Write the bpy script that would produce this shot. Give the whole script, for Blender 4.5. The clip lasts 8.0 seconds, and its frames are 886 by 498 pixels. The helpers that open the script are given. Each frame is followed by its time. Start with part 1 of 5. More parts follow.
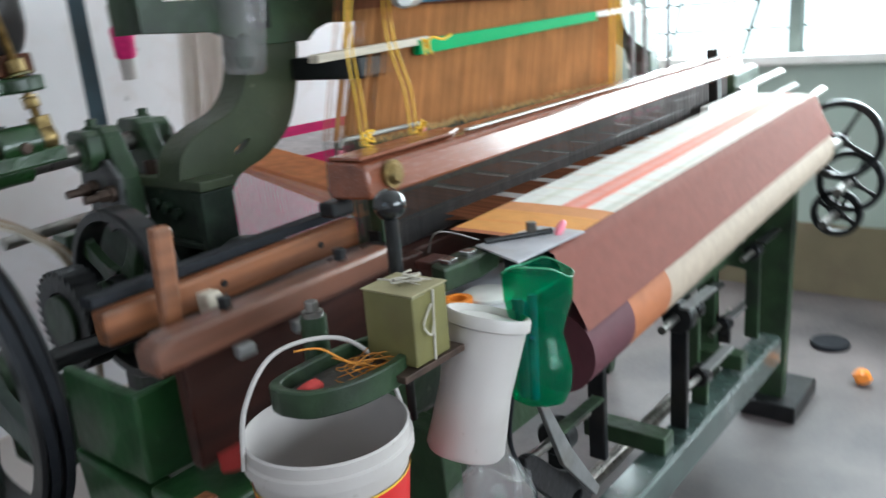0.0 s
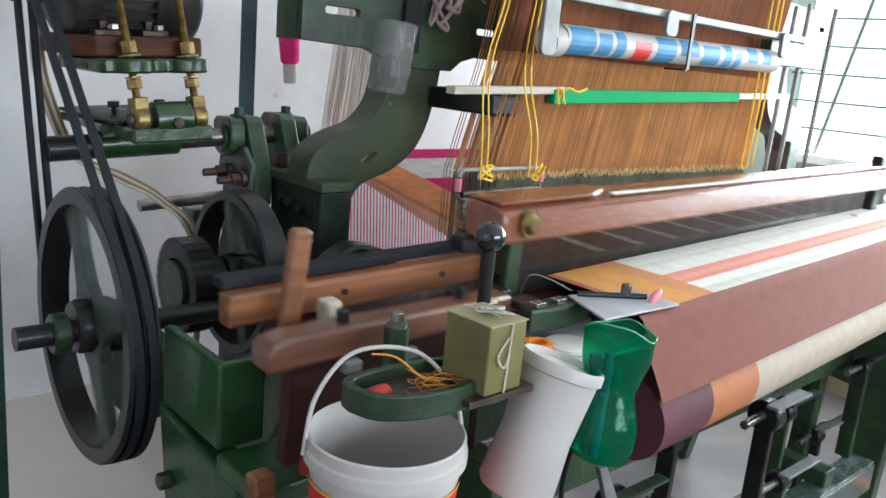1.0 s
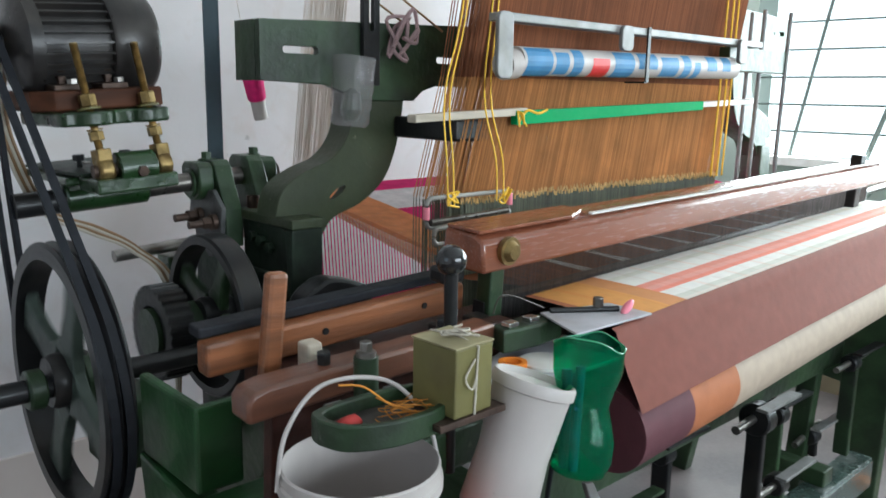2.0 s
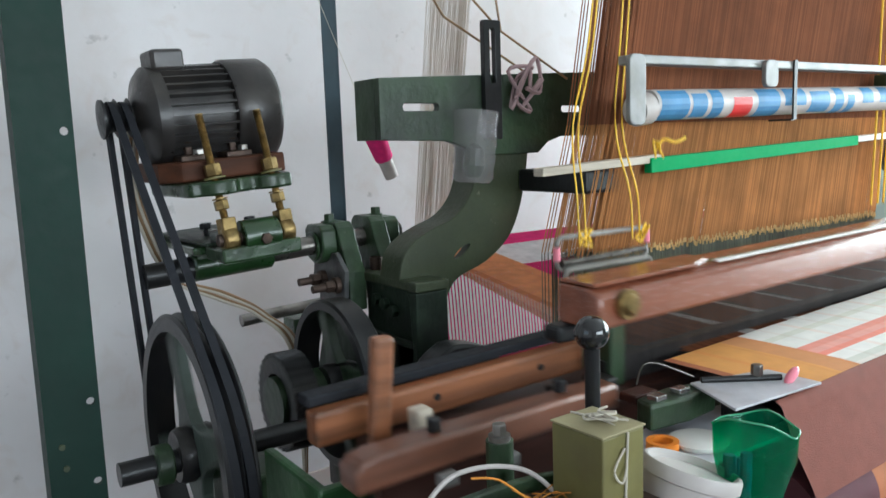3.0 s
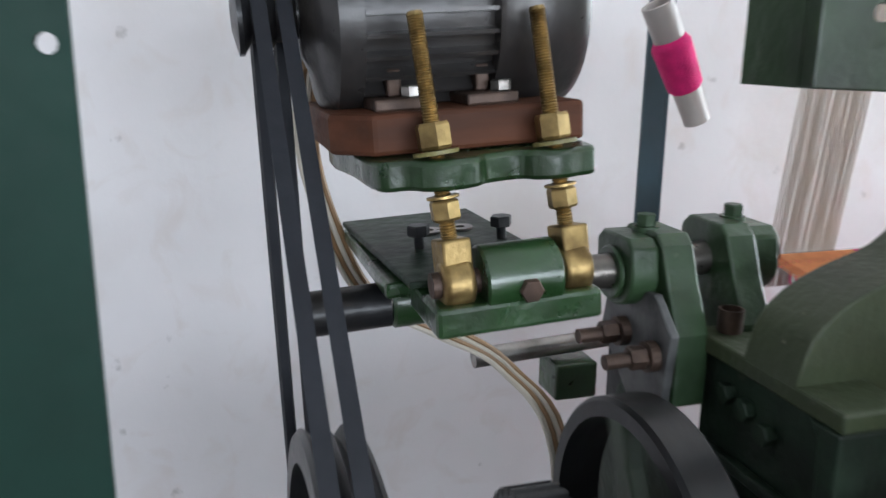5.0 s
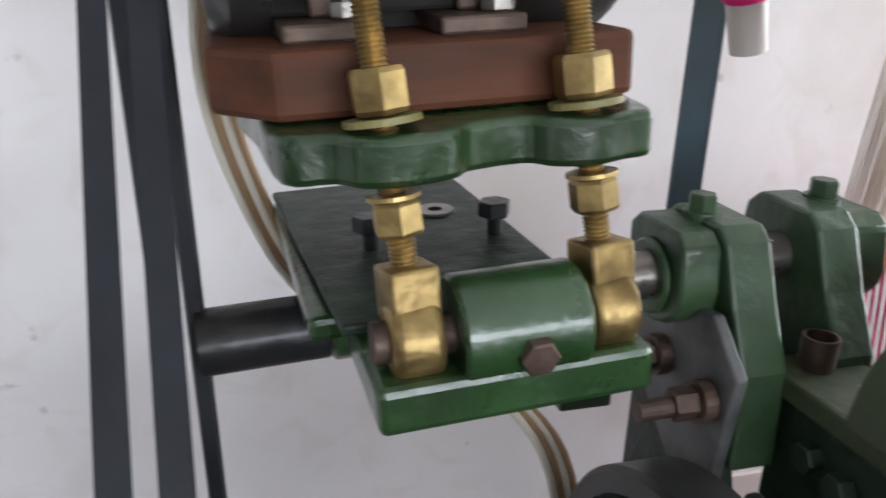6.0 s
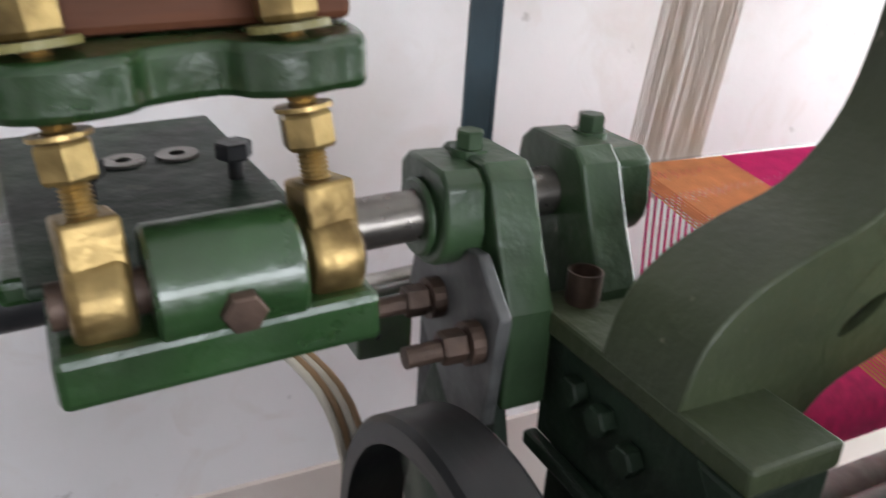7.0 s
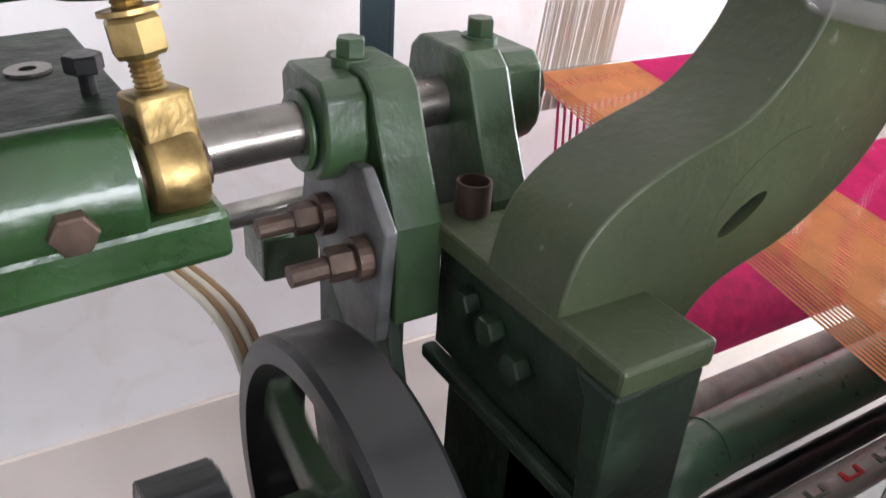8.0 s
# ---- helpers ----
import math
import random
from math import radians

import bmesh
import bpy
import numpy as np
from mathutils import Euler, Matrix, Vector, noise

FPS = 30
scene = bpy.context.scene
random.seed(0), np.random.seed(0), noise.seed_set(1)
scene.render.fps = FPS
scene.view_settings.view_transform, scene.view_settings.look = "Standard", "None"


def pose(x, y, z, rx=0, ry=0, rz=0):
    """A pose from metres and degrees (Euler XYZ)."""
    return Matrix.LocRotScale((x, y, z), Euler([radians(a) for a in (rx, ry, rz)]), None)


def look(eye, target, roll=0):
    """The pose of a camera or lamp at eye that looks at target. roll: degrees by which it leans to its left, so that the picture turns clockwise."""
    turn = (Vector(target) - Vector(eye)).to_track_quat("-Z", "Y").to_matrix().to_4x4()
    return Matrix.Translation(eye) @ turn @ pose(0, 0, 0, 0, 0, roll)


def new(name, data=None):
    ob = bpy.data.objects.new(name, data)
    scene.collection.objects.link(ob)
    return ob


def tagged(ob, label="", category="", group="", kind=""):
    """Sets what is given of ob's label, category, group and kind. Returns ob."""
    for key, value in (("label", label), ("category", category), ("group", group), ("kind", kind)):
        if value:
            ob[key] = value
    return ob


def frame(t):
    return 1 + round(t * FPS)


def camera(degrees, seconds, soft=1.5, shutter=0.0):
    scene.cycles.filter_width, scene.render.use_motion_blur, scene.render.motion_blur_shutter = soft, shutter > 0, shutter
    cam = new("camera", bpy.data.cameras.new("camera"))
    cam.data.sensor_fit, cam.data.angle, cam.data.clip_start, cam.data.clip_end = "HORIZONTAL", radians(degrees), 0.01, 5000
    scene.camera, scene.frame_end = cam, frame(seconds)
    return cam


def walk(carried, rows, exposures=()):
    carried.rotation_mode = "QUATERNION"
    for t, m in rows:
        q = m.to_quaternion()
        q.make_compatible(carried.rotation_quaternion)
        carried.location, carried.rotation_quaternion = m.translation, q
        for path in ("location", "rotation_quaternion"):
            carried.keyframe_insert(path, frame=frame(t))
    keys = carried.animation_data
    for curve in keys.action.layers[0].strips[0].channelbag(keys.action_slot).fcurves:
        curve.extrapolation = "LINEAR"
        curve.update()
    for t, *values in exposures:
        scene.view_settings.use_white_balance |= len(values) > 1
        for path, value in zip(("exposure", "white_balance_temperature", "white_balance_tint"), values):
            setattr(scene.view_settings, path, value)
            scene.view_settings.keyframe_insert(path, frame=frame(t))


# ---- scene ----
cam = camera(58.0, 8.0, shutter=0.4)
PATH = [
    (0, (0.112, 0.689, 1.389), (1.595, 1.913, 0.84), -4.7),
    (0.5, (0.085, 0.653, 1.389), (1.431, 2.053, 0.911), 5.9),
    (1, (0.095, 0.656, 1.388), (1.416, 2.089, 0.935), 5.2),
    (1.2, (0.103, 0.647, 1.383), (1.456, 2.049, 0.931), 3.9),
    (2.3, (0.129, 0.626, 1.393), (1.425, 2.115, 1.071), -1.4),
    (2.5, (0.141, 0.659, 1.407), (1.366, 2.218, 1.139), -2.0),
    (3, (0.162, 0.697, 1.402), (1.278, 2.335, 1.132), -2.0),
    (3.5, (0.167, 0.72, 1.386), (1.311, 2.31, 0.981), -0.5),
    (4, (0.208, 0.847, 1.397), (1.335, 2.443, 0.971), -0.0),
    (4.5, (0.28, 1.101, 1.427), (1.127, 2.864, 1.009), -0.0),
    (4.7, (0.344, 1.222, 1.43), (1.012, 3.057, 1.001), -0.0),
    (5.8, (0.503, 1.604, 1.426), (0.974, 3.426, 0.749), 1.8),
    (6, (0.512, 1.615, 1.422), (1.05, 3.414, 0.733), 2.0),
    (6.5, (0.543, 1.615, 1.431), (1.241, 3.349, 0.721), 2.6),
    (7, (0.581, 1.621, 1.411), (1.448, 3.24, 0.618), 3.9),
    (7.5, (0.612, 1.621, 1.406), (1.58, 3.133, 0.526), 4.7),
    (8, (0.62, 1.611, 1.405), (1.574, 3.079, 0.438), 3.9),
]
walk(cam, [(t, look(eye, target, roll)) for t, eye, target, roll in PATH], [(0, -0.12, 5850, 4), (1.0, -0.02, 5850, 4), (2.5, -0.40, 5900, 4), (3.5, 0.02, 5900, 4), (4.5, 0.12, 5900, 8), (6.0, 0.36, 6200, 12), (7.0, 0.38, 6350, 13), (8.0, 0.90, 6350, 15)])

# ---- light ----
world = bpy.data.worlds.new("world")
scene.world = world
world.use_nodes = True
wn = world.node_tree
sky = wn.nodes.new("ShaderNodeTexSky")
sky.sky_type, sky.sun_disc = "NISHITA", False
sky.sun_elevation, sky.sun_rotation = radians(50), radians(60)
wn.links.new(sky.outputs[0], wn.nodes["Background"].inputs[0])
wn.nodes["Background"].inputs[1].default_value = 0.15


def lamp(name, kind, m, energy, color=(1, 1, 1), size=None):
    data = bpy.data.lights.new(name, kind)
    data.energy, data.color = energy, color
    if size:
        data.shape, data.size, data.size_y = "RECTANGLE", size[0], size[1]
    ob = new(name, data)
    ob.matrix_world = m
    return ob


sun = lamp("sun", "SUN", look((9, -3, 9), (0, 0, 0)), 1.0, (1, 0.97, 0.92))
sun.data.angle = radians(10)
# daylight in the opening of the side window, and in the doorway behind the camera
lamp("side_window_daylight", "AREA", look((3.93, 1.2, 1.75), (0, 1.2, 1.15)), 165, (0.95, 1.0, 0.98), (3.1, 1.3))
lamp("front_window_daylight", "AREA", look((1.3, -2.4, 1.75), (1.0, 2, 1.0)), 120, (0.95, 0.98, 1.0), (3.0, 1.1))
# weak fill added from the left, in an opening that stays out of view
lamp("left_fill_daylight", "AREA", look((-2.35, 0.8, 1.85), (0.6, 1.6, 1.2)), 5, (0.97, 0.975, 1.0), (1.8, 1.2))


# ---- materials ----
def ramp(nt, stops, interp="LINEAR"):
    r = nt.nodes.new("ShaderNodeValToRGB")
    r.color_ramp.interpolation = interp
    els = r.color_ramp.elements
    while len(els) < len(stops):
        els.new(0.5)
    for e, (p, c) in zip(els, stops):
        e.position, e.color = p, (*c, 1)
    return r


def mat(name, base, rough=0.5, metal=0.0, vary=0.25, scale=12.0, fine=90.0, bump=0.15, dirt=None, dirt_amount=0.35,
        stretch=None, coat=0.0, island=0.0, per_object=0.0, specks=0.0, speck=(0.2, 0.18, 0.17), grime=None):
    """Base colour with broad and fine variation, dirt in patches, and a fine relief."""
    m = bpy.data.materials.new(name)
    m.use_nodes = True
    nt = m.node_tree
    b = nt.nodes["Principled BSDF"]
    co = nt.nodes.new("ShaderNodeTexCoord")
    src = co.outputs["Object"]
    if stretch:
        mp = nt.nodes.new("ShaderNodeMapping")
        mp.inputs["Scale"].default_value = stretch
        nt.links.new(src, mp.inputs[0])
        src = mp.outputs[0]
    n1, n2 = nt.nodes.new("ShaderNodeTexNoise"), nt.nodes.new("ShaderNodeTexNoise")
    for n, s in ((n1, scale), (n2, fine)):
        n.inputs["Scale"].default_value, n.inputs["Detail"].default_value = s, 5
        nt.links.new(src, n.inputs["Vector"])
    lo, hi = [max(0, c * (1 - vary)) for c in base], [min(1, c * (1 + vary)) for c in base]
    r1 = ramp(nt, [(0.3, lo), (0.7, hi)])
    nt.links.new(n1.outputs[0], r1.inputs[0])
    col = r1.outputs[0]
    if dirt:
        mx = nt.nodes.new("ShaderNodeMixRGB")
        r2 = ramp(nt, [(0.5, (0, 0, 0)), (0.68, (dirt_amount,) * 3)])
        n3 = nt.nodes.new("ShaderNodeTexNoise")
        n3.inputs["Scale"].default_value, n3.inputs["Detail"].default_value = scale * 0.6, 8
        nt.links.new(src, n3.inputs["Vector"])
        nt.links.new(n3.outputs[0], r2.inputs[0])
        nt.links.new(r2.outputs[0], mx.inputs[0])
        nt.links.new(col, mx.inputs[1])
        mx.inputs[2].default_value = (*dirt, 1)
        col = mx.outputs[0]
    if grime:
        mx = nt.nodes.new("ShaderNodeMixRGB")
        n5 = nt.nodes.new("ShaderNodeTexNoise")
        n5.inputs["Scale"].default_value, n5.inputs["Detail"].default_value, n5.inputs["Distortion"].default_value = grime[0], 9, 1.2
        r5 = ramp(nt, [(0.52, (0, 0, 0)), (0.72, (grime[2],) * 3)])
        nt.links.new(src, n5.inputs["Vector"])
        nt.links.new(n5.outputs[0], r5.inputs[0])
        nt.links.new(r5.outputs[0], mx.inputs[0])
        nt.links.new(col, mx.inputs[1])
        mx.inputs[2].default_value = (*grime[1], 1)
        col = mx.outputs[0]
    if specks:
        mx = nt.nodes.new("ShaderNodeMixRGB")
        n4 = nt.nodes.new("ShaderNodeTexNoise")
        n4.inputs["Scale"].default_value, n4.inputs["Detail"].default_value = specks, 3
        r4 = ramp(nt, [(0.70, (0, 0, 0)), (0.78, (0.4, 0.4, 0.4))])
        nt.links.new(src, n4.inputs["Vector"])
        nt.links.new(n4.outputs[0], r4.inputs[0])
        nt.links.new(r4.outputs[0], mx.inputs[0])
        nt.links.new(col, mx.inputs[1])
        mx.inputs[2].default_value = (*speck, 1)
        col = mx.outputs[0]
    if island or per_object:
        hs = nt.nodes.new("ShaderNodeHueSaturation")
        mr = nt.nodes.new("ShaderNodeMapRange")
        k = island or per_object
        mr.inputs["To Min"].default_value, mr.inputs["To Max"].default_value = 1 - k, 1 + k
        if island:
            nt.links.new(nt.nodes.new("ShaderNodeNewGeometry").outputs["Random Per Island"], mr.inputs[0])
        else:
            nt.links.new(nt.nodes.new("ShaderNodeObjectInfo").outputs["Random"], mr.inputs[0])
        nt.links.new(mr.outputs[0], hs.inputs["Value"])
        nt.links.new(col, hs.inputs["Color"])
        col = hs.outputs[0]
    nt.links.new(col, b.inputs["Base Color"])
    rr = nt.nodes.new("ShaderNodeMapRange")
    rr.inputs["To Min"].default_value, rr.inputs["To Max"].default_value = max(0.03, rough - 0.12), min(1, rough + 0.14)
    nt.links.new(n2.outputs[0], rr.inputs[0])
    nt.links.new(rr.outputs[0], b.inputs["Roughness"])
    b.inputs["Metallic"].default_value = metal
    b.inputs["Coat Weight"].default_value = coat
    b.inputs["Coat Roughness"].default_value = 0.1
    if bump:
        bp = nt.nodes.new("ShaderNodeBump")
        bp.inputs["Strength"].default_value, bp.inputs["Distance"].default_value = bump, 0.004
        nt.links.new(n2.outputs[0], bp.inputs["Height"])
        nt.links.new(bp.outputs[0], b.inputs["Normal"])
    return m


def banded(name, axis, start, length, stops, rough=0.85, vary=0.1, second=None, lines=0.0):
    """Cloth or yarn in colour bands along one axis; second: (axis, start, length, stops, below) takes over where its mask ramp is white."""
    m = mat(name, (0.5, 0.5, 0.5), rough, vary=vary, scale=40, fine=600, bump=0.25)
    nt = m.node_tree
    b = nt.nodes["Principled BSDF"]
    co = nt.nodes.new("ShaderNodeTexCoord")
    sep = nt.nodes.new("ShaderNodeSeparateXYZ")
    nt.links.new(co.outputs["Object"], sep.inputs[0])

    def band(ax, s, l, st):
        mr = nt.nodes.new("ShaderNodeMapRange")
        mr.inputs["From Min"].default_value, mr.inputs["From Max"].default_value = s, s + l
        nt.links.new(sep.outputs[ax], mr.inputs[0])
        r = ramp(nt, st, "CONSTANT")
        nt.links.new(mr.outputs[0], r.inputs[0])
        return r.outputs[0]
    col = band(axis, start, length, stops)
    if second:
        ax, s, l, st, mask = second
        c2, k = band(ax, s, l, st), band(ax, s, l, mask)
        mx = nt.nodes.new("ShaderNodeMixRGB")
        for i, o in enumerate((k, col, c2)):
            nt.links.new(o, mx.inputs[i])
        col = mx.outputs[0]
    if lines:
        md = nt.nodes.new("ShaderNodeMath")
        md.operation = "MODULO"
        md.inputs[1].default_value = lines
        nt.links.new(sep.outputs[0], md.inputs[0])
        lr = ramp(nt, [(0.0, (1.0, 0.90, 0.86)), (0.010, (1, 1, 1)), (0.055, (0.97, 0.93, 0.91)), (0.066, (1, 1, 1))], "CONSTANT")
        nt.links.new(md.outputs[0], lr.inputs[0])
        mm = nt.nodes.new("ShaderNodeMixRGB")
        mm.blend_type = "MULTIPLY"
        mm.inputs[0].default_value = 1
        nt.links.new(col, mm.inputs[1])
        nt.links.new(lr.outputs[0], mm.inputs[2])
        col = mm.outputs[0]
    old = b.inputs["Base Color"].links[0].from_socket
    mul = nt.nodes.new("ShaderNodeMixRGB")
    mul.blend_type = "MULTIPLY"
    mul.inputs[0].default_value = 1
    dbl = nt.nodes.new("ShaderNodeMixRGB")
    dbl.blend_type = "ADD"
    dbl.inputs[0].default_value = 1
    nt.links.new(old, dbl.inputs[1])
    nt.links.new(old, dbl.inputs[2])
    nt.links.new(dbl.outputs[0], mul.inputs[1])
    nt.links.new(col, mul.inputs[2])
    nt.links.new(mul.outputs[0], b.inputs["Base Color"])
    return m


GREEN = mat("green_machine_paint", (0.023, 0.048, 0.019), 0.42, vary=0.38, scale=14, fine=42, bump=0.6, dirt=(0.010, 0.012, 0.009), dirt_amount=0.7, coat=0.12, specks=48, speck=(0.16, 0.17, 0.12))
GREEN_LIGHT = mat("bright_green_paint", (0.015, 0.043, 0.012), 0.30, vary=0.35, scale=16, fine=48, bump=0.5, dirt=(0.012, 0.016, 0.008), dirt_amount=0.4, coat=0.35)
END_GREEN = mat("leaf_green_paint", (0.025, 0.085, 0.026), 0.4, vary=0.3, scale=14, fine=60, bump=0.3, dirt=(0.02, 0.03, 0.014), dirt_amount=0.5, coat=0.15)
GREEN_DUST = mat("dusty_green_paint", (0.036, 0.048, 0.020), 0.5, vary=0.25, scale=9, fine=110, bump=0.3, dirt=(0.070, 0.064, 0.036), dirt_amount=0.45, specks=55, speck=(0.35, 0.33, 0.25))
SPOKE = mat("worn_grey_green_spokes", (0.055, 0.075, 0.062), 0.5, vary=0.35, scale=14, fine=60, bump=0.4, dirt=(0.02, 0.03, 0.02), dirt_amount=0.6)
PIPE = mat("glossy_green_pipe_paint", (0.05, 0.105, 0.065), 0.3, vary=0.25, scale=14, fine=60, bump=0.2, dirt=(0.09, 0.11, 0.08), dirt_amount=0.4, coat=0.4)
GRIMY = mat("grimy_green_black_iron", (0.017, 0.030, 0.018), 0.5, vary=0.45, scale=16, fine=60, bump=0.5, dirt=(0.006, 0.006, 0.005), dirt_amount=0.8, specks=40, speck=(0.1, 0.1, 0.07))
GREEN_POST = mat("dark_green_post_paint", (0.004, 0.022, 0.015), 0.55, vary=0.25, scale=8, fine=60, bump=0.12, dirt=(0.014, 0.032, 0.024), dirt_amount=0.25)
# pale patches paint in the rail top's reflections along with dust and scuffs
WORN_SHEEN_RAIL = mat("scuffed_rail_paint_with_sheen", (0.05, 0.075, 0.065), 0.22, 0.1, vary=0.4, scale=10, fine=50, bump=0.35, dirt=(0.24, 0.25, 0.24), dirt_amount=0.8, coat=0.4)
BLUE_POST = mat("blue_green_post_paint", (0.02, 0.045, 0.06), 0.5, vary=0.2, bump=0.1)
BLACK = mat("greasy_black_iron", (0.013, 0.013, 0.014), 0.38, 0.1, vary=0.4, scale=18, bump=0.2, coat=0.12, dirt=(0.05, 0.04, 0.03), dirt_amount=0.3)
RUBBER = mat("black_rubber", (0.012, 0.013, 0.017), 0.65, vary=0.3, bump=0.2)
RUBBER.node_tree.nodes["Principled BSDF"].inputs["Specular IOR Level"].default_value = 0.25
MOTOR = mat("dark_grey_motor_paint", (0.034, 0.031, 0.030), 0.32, 0.2, vary=0.35, scale=20, bump=0.15, dirt=(0.075, 0.062, 0.05), dirt_amount=0.3)
STEEL = mat("worn_steel", (0.32, 0.30, 0.28), 0.32, 0.9, vary=0.25, scale=25, bump=0.1, dirt=(0.06, 0.05, 0.04), dirt_amount=0.6)
SHAFT = mat("oily_steel_shaft", (0.17, 0.155, 0.14), 0.3, 0.85, vary=0.3, scale=30, bump=0.08, dirt=(0.03, 0.025, 0.02), dirt_amount=0.6)
CHROME = mat("bright_steel", (0.7, 0.7, 0.7), 0.2, 1.0, vary=0.1, bump=0.05)
BRASS = mat("zinc_yellow_brass", (0.30, 0.21, 0.085), 0.38, 0.85, vary=0.45, scale=45, fine=110, bump=0.25, dirt=(0.09, 0.055, 0.02), dirt_amount=0.85)
RUST = mat("rusted_steel", (0.075, 0.048, 0.036), 0.5, 0.5, vary=0.35, scale=60, bump=0.3)
WOOD = mat("oiled_wood", (0.25, 0.092, 0.037), 0.38, vary=0.35, scale=7, fine=60, bump=0.25, stretch=(0.6, 8, 8), dirt=(0.06, 0.025, 0.012), dirt_amount=0.7, coat=0.15)
WOOD_RED = mat("red_brown_wood", (0.15, 0.058, 0.033), 0.36, vary=0.3, scale=7, fine=60, bump=0.2, stretch=(0.6, 8, 8), dirt=(0.05, 0.016, 0.010), dirt_amount=0.6, coat=0.3)
WOOD_DARK = mat("dark_stained_wood", (0.050, 0.017, 0.012), 0.4, vary=0.3, scale=7, fine=60, bump=0.25, stretch=(0.8, 8, 8), dirt=(0.02, 0.01, 0.008), dirt_amount=0.6)
WOOD_CAP = mat("varnished_cap_wood", (0.23, 0.075, 0.04), 0.24, vary=0.2, scale=6, fine=50, bump=0.08, stretch=(0.5, 6, 6), coat=0.5)
WOOD_BLOCK = mat("brown_packing_wood", (0.085, 0.031, 0.015), 0.6, vary=0.25, scale=8, fine=40, bump=0.07, stretch=(0.8, 6, 6), dirt=(0.03, 0.015, 0.01), dirt_amount=0.5)
LATH = mat("grey_wood_lath", (0.55, 0.48, 0.38), 0.6, vary=0.2, bump=0.15, stretch=(0.6, 6, 6))
GREY_LATH = mat("grey_weathered_lath", (0.30, 0.24, 0.19), 0.6, vary=0.25, bump=0.15, stretch=(0.6, 6, 6))
WALL = mat("white_distemper_wall", (0.70, 0.675, 0.68), 0.9, vary=0.06, scale=3.2, fine=45, bump=0.12, dirt=(0.50, 0.44, 0.40), dirt_amount=0.5, specks=22, grime=(11, (0.62, 0.56, 0.53), 0.5))
DADO = mat("dusty_plaster_dado", (0.60, 0.53, 0.49), 0.9, vary=0.08, scale=2.5, fine=50, bump=0.1, dirt=(0.36, 0.29, 0.24), dirt_amount=0.4, specks=16)
GREYGREEN = mat("grey_green_wall_paint", (0.33, 0.38, 0.33), 0.8, vary=0.07, scale=2, fine=40, bump=0.06, dirt=(0.22, 0.24, 0.2), dirt_amount=0.35)
CEIL = mat("white_ceiling", (0.75, 0.75, 0.74), 0.9, vary=0.04, bump=0.05)
# dark patches carry stains and also the mottled shade round the loom
FLOOR = mat("dusty_cement_floor", (0.125, 0.105, 0.102), 0.5, vary=0.3, scale=2.6, fine=60, bump=0.1, dirt=(0.045, 0.042, 0.045), dirt_amount=0.9)
WHITE_PLASTIC = mat("white_plastic", (0.50, 0.455, 0.43), 0.42, vary=0.06, scale=6, fine=80, bump=0.06, dirt=(0.30, 0.25, 0.21), dirt_amount=0.5, specks=40, speck=(0.2, 0.15, 0.1))
RED_LABEL = mat("red_label", (0.62, 0.02, 0.02), 0.4, vary=0.08, bump=0.02)
YELLOW_LABEL = mat("yellow_label", (0.8, 0.5, 0.05), 0.4, vary=0.05, bump=0.02)
OLIVE = mat("olive_painted_tin", (0.16, 0.142, 0.046), 0.5, vary=0.12, scale=20, bump=0.1, dirt=(0.11, 0.09, 0.04), dirt_amount=0.5)
OLIVE_TOP = mat("dusty_tin_top", (0.30, 0.26, 0.14), 0.6, vary=0.15, scale=25, bump=0.15, dirt=(0.12, 0.10, 0.06), dirt_amount=0.5)
STRING = mat("pale_string", (0.55, 0.5, 0.42), 0.9, vary=0.15, bump=0.2)
YELLOW_CORD = mat("yellow_nylon_cord", (0.92, 0.54, 0.03), 0.5, vary=0.15, bump=0.1)
ORANGE_YARN = mat("orange_yarn", (0.55, 0.22, 0.03), 0.8, vary=0.2, bump=0.1)
BRIGHT_GREEN = mat("bright_green_plastic_lath", (0.0, 0.32, 0.09), 0.8, vary=0.06, bump=0.03)
WHITE_METAL = mat("white_enamelled_metal", (0.72, 0.70, 0.66), 0.45, vary=0.06, bump=0.04, dirt=(0.4, 0.35, 0.3), dirt_amount=0.4)
GREY_METAL = mat("dull_galvanised_metal", (0.25, 0.245, 0.24), 0.5, 0.5, vary=0.2, scale=20, bump=0.15, dirt=(0.2, 0.18, 0.15), dirt_amount=0.5)
SHEET = mat("scuffed_bright_sheet_metal", (0.50, 0.49, 0.52), 0.35, 0.0, vary=0.15, scale=20, bump=0.1, dirt=(0.28, 0.25, 0.22), dirt_amount=0.6)
LOOP = mat("grey_painted_rod", (0.30, 0.28, 0.25), 0.5, 0.1, vary=0.2, bump=0.1)
PLATE = mat("oily_grey_plate", (0.10, 0.10, 0.10), 0.5, 0.2, vary=0.3, scale=30, bump=0.2, dirt=(0.02, 0.02, 0.02), dirt_amount=0.8)
PINK = mat("magenta_yarn", (0.80, 0.02, 0.20), 0.8, vary=0.15, scale=60, fine=400, bump=0.3)
PINK_PLASTIC = mat("pink_plastic", (0.85, 0.25, 0.32), 0.4, vary=0.1, bump=0.05)
ORANGE_PLASTIC = mat("orange_plastic", (0.85, 0.25, 0.02), 0.4, vary=0.08, bump=0.03)
RED_PLASTIC = mat("red_rag", (0.40, 0.035, 0.03), 0.7, vary=0.2, bump=0.2)
HARNESS = mat("brown_orange_harness_cord", (0.47, 0.21, 0.068), 0.75, vary=0.25, scale=10, bump=0, island=0.28)
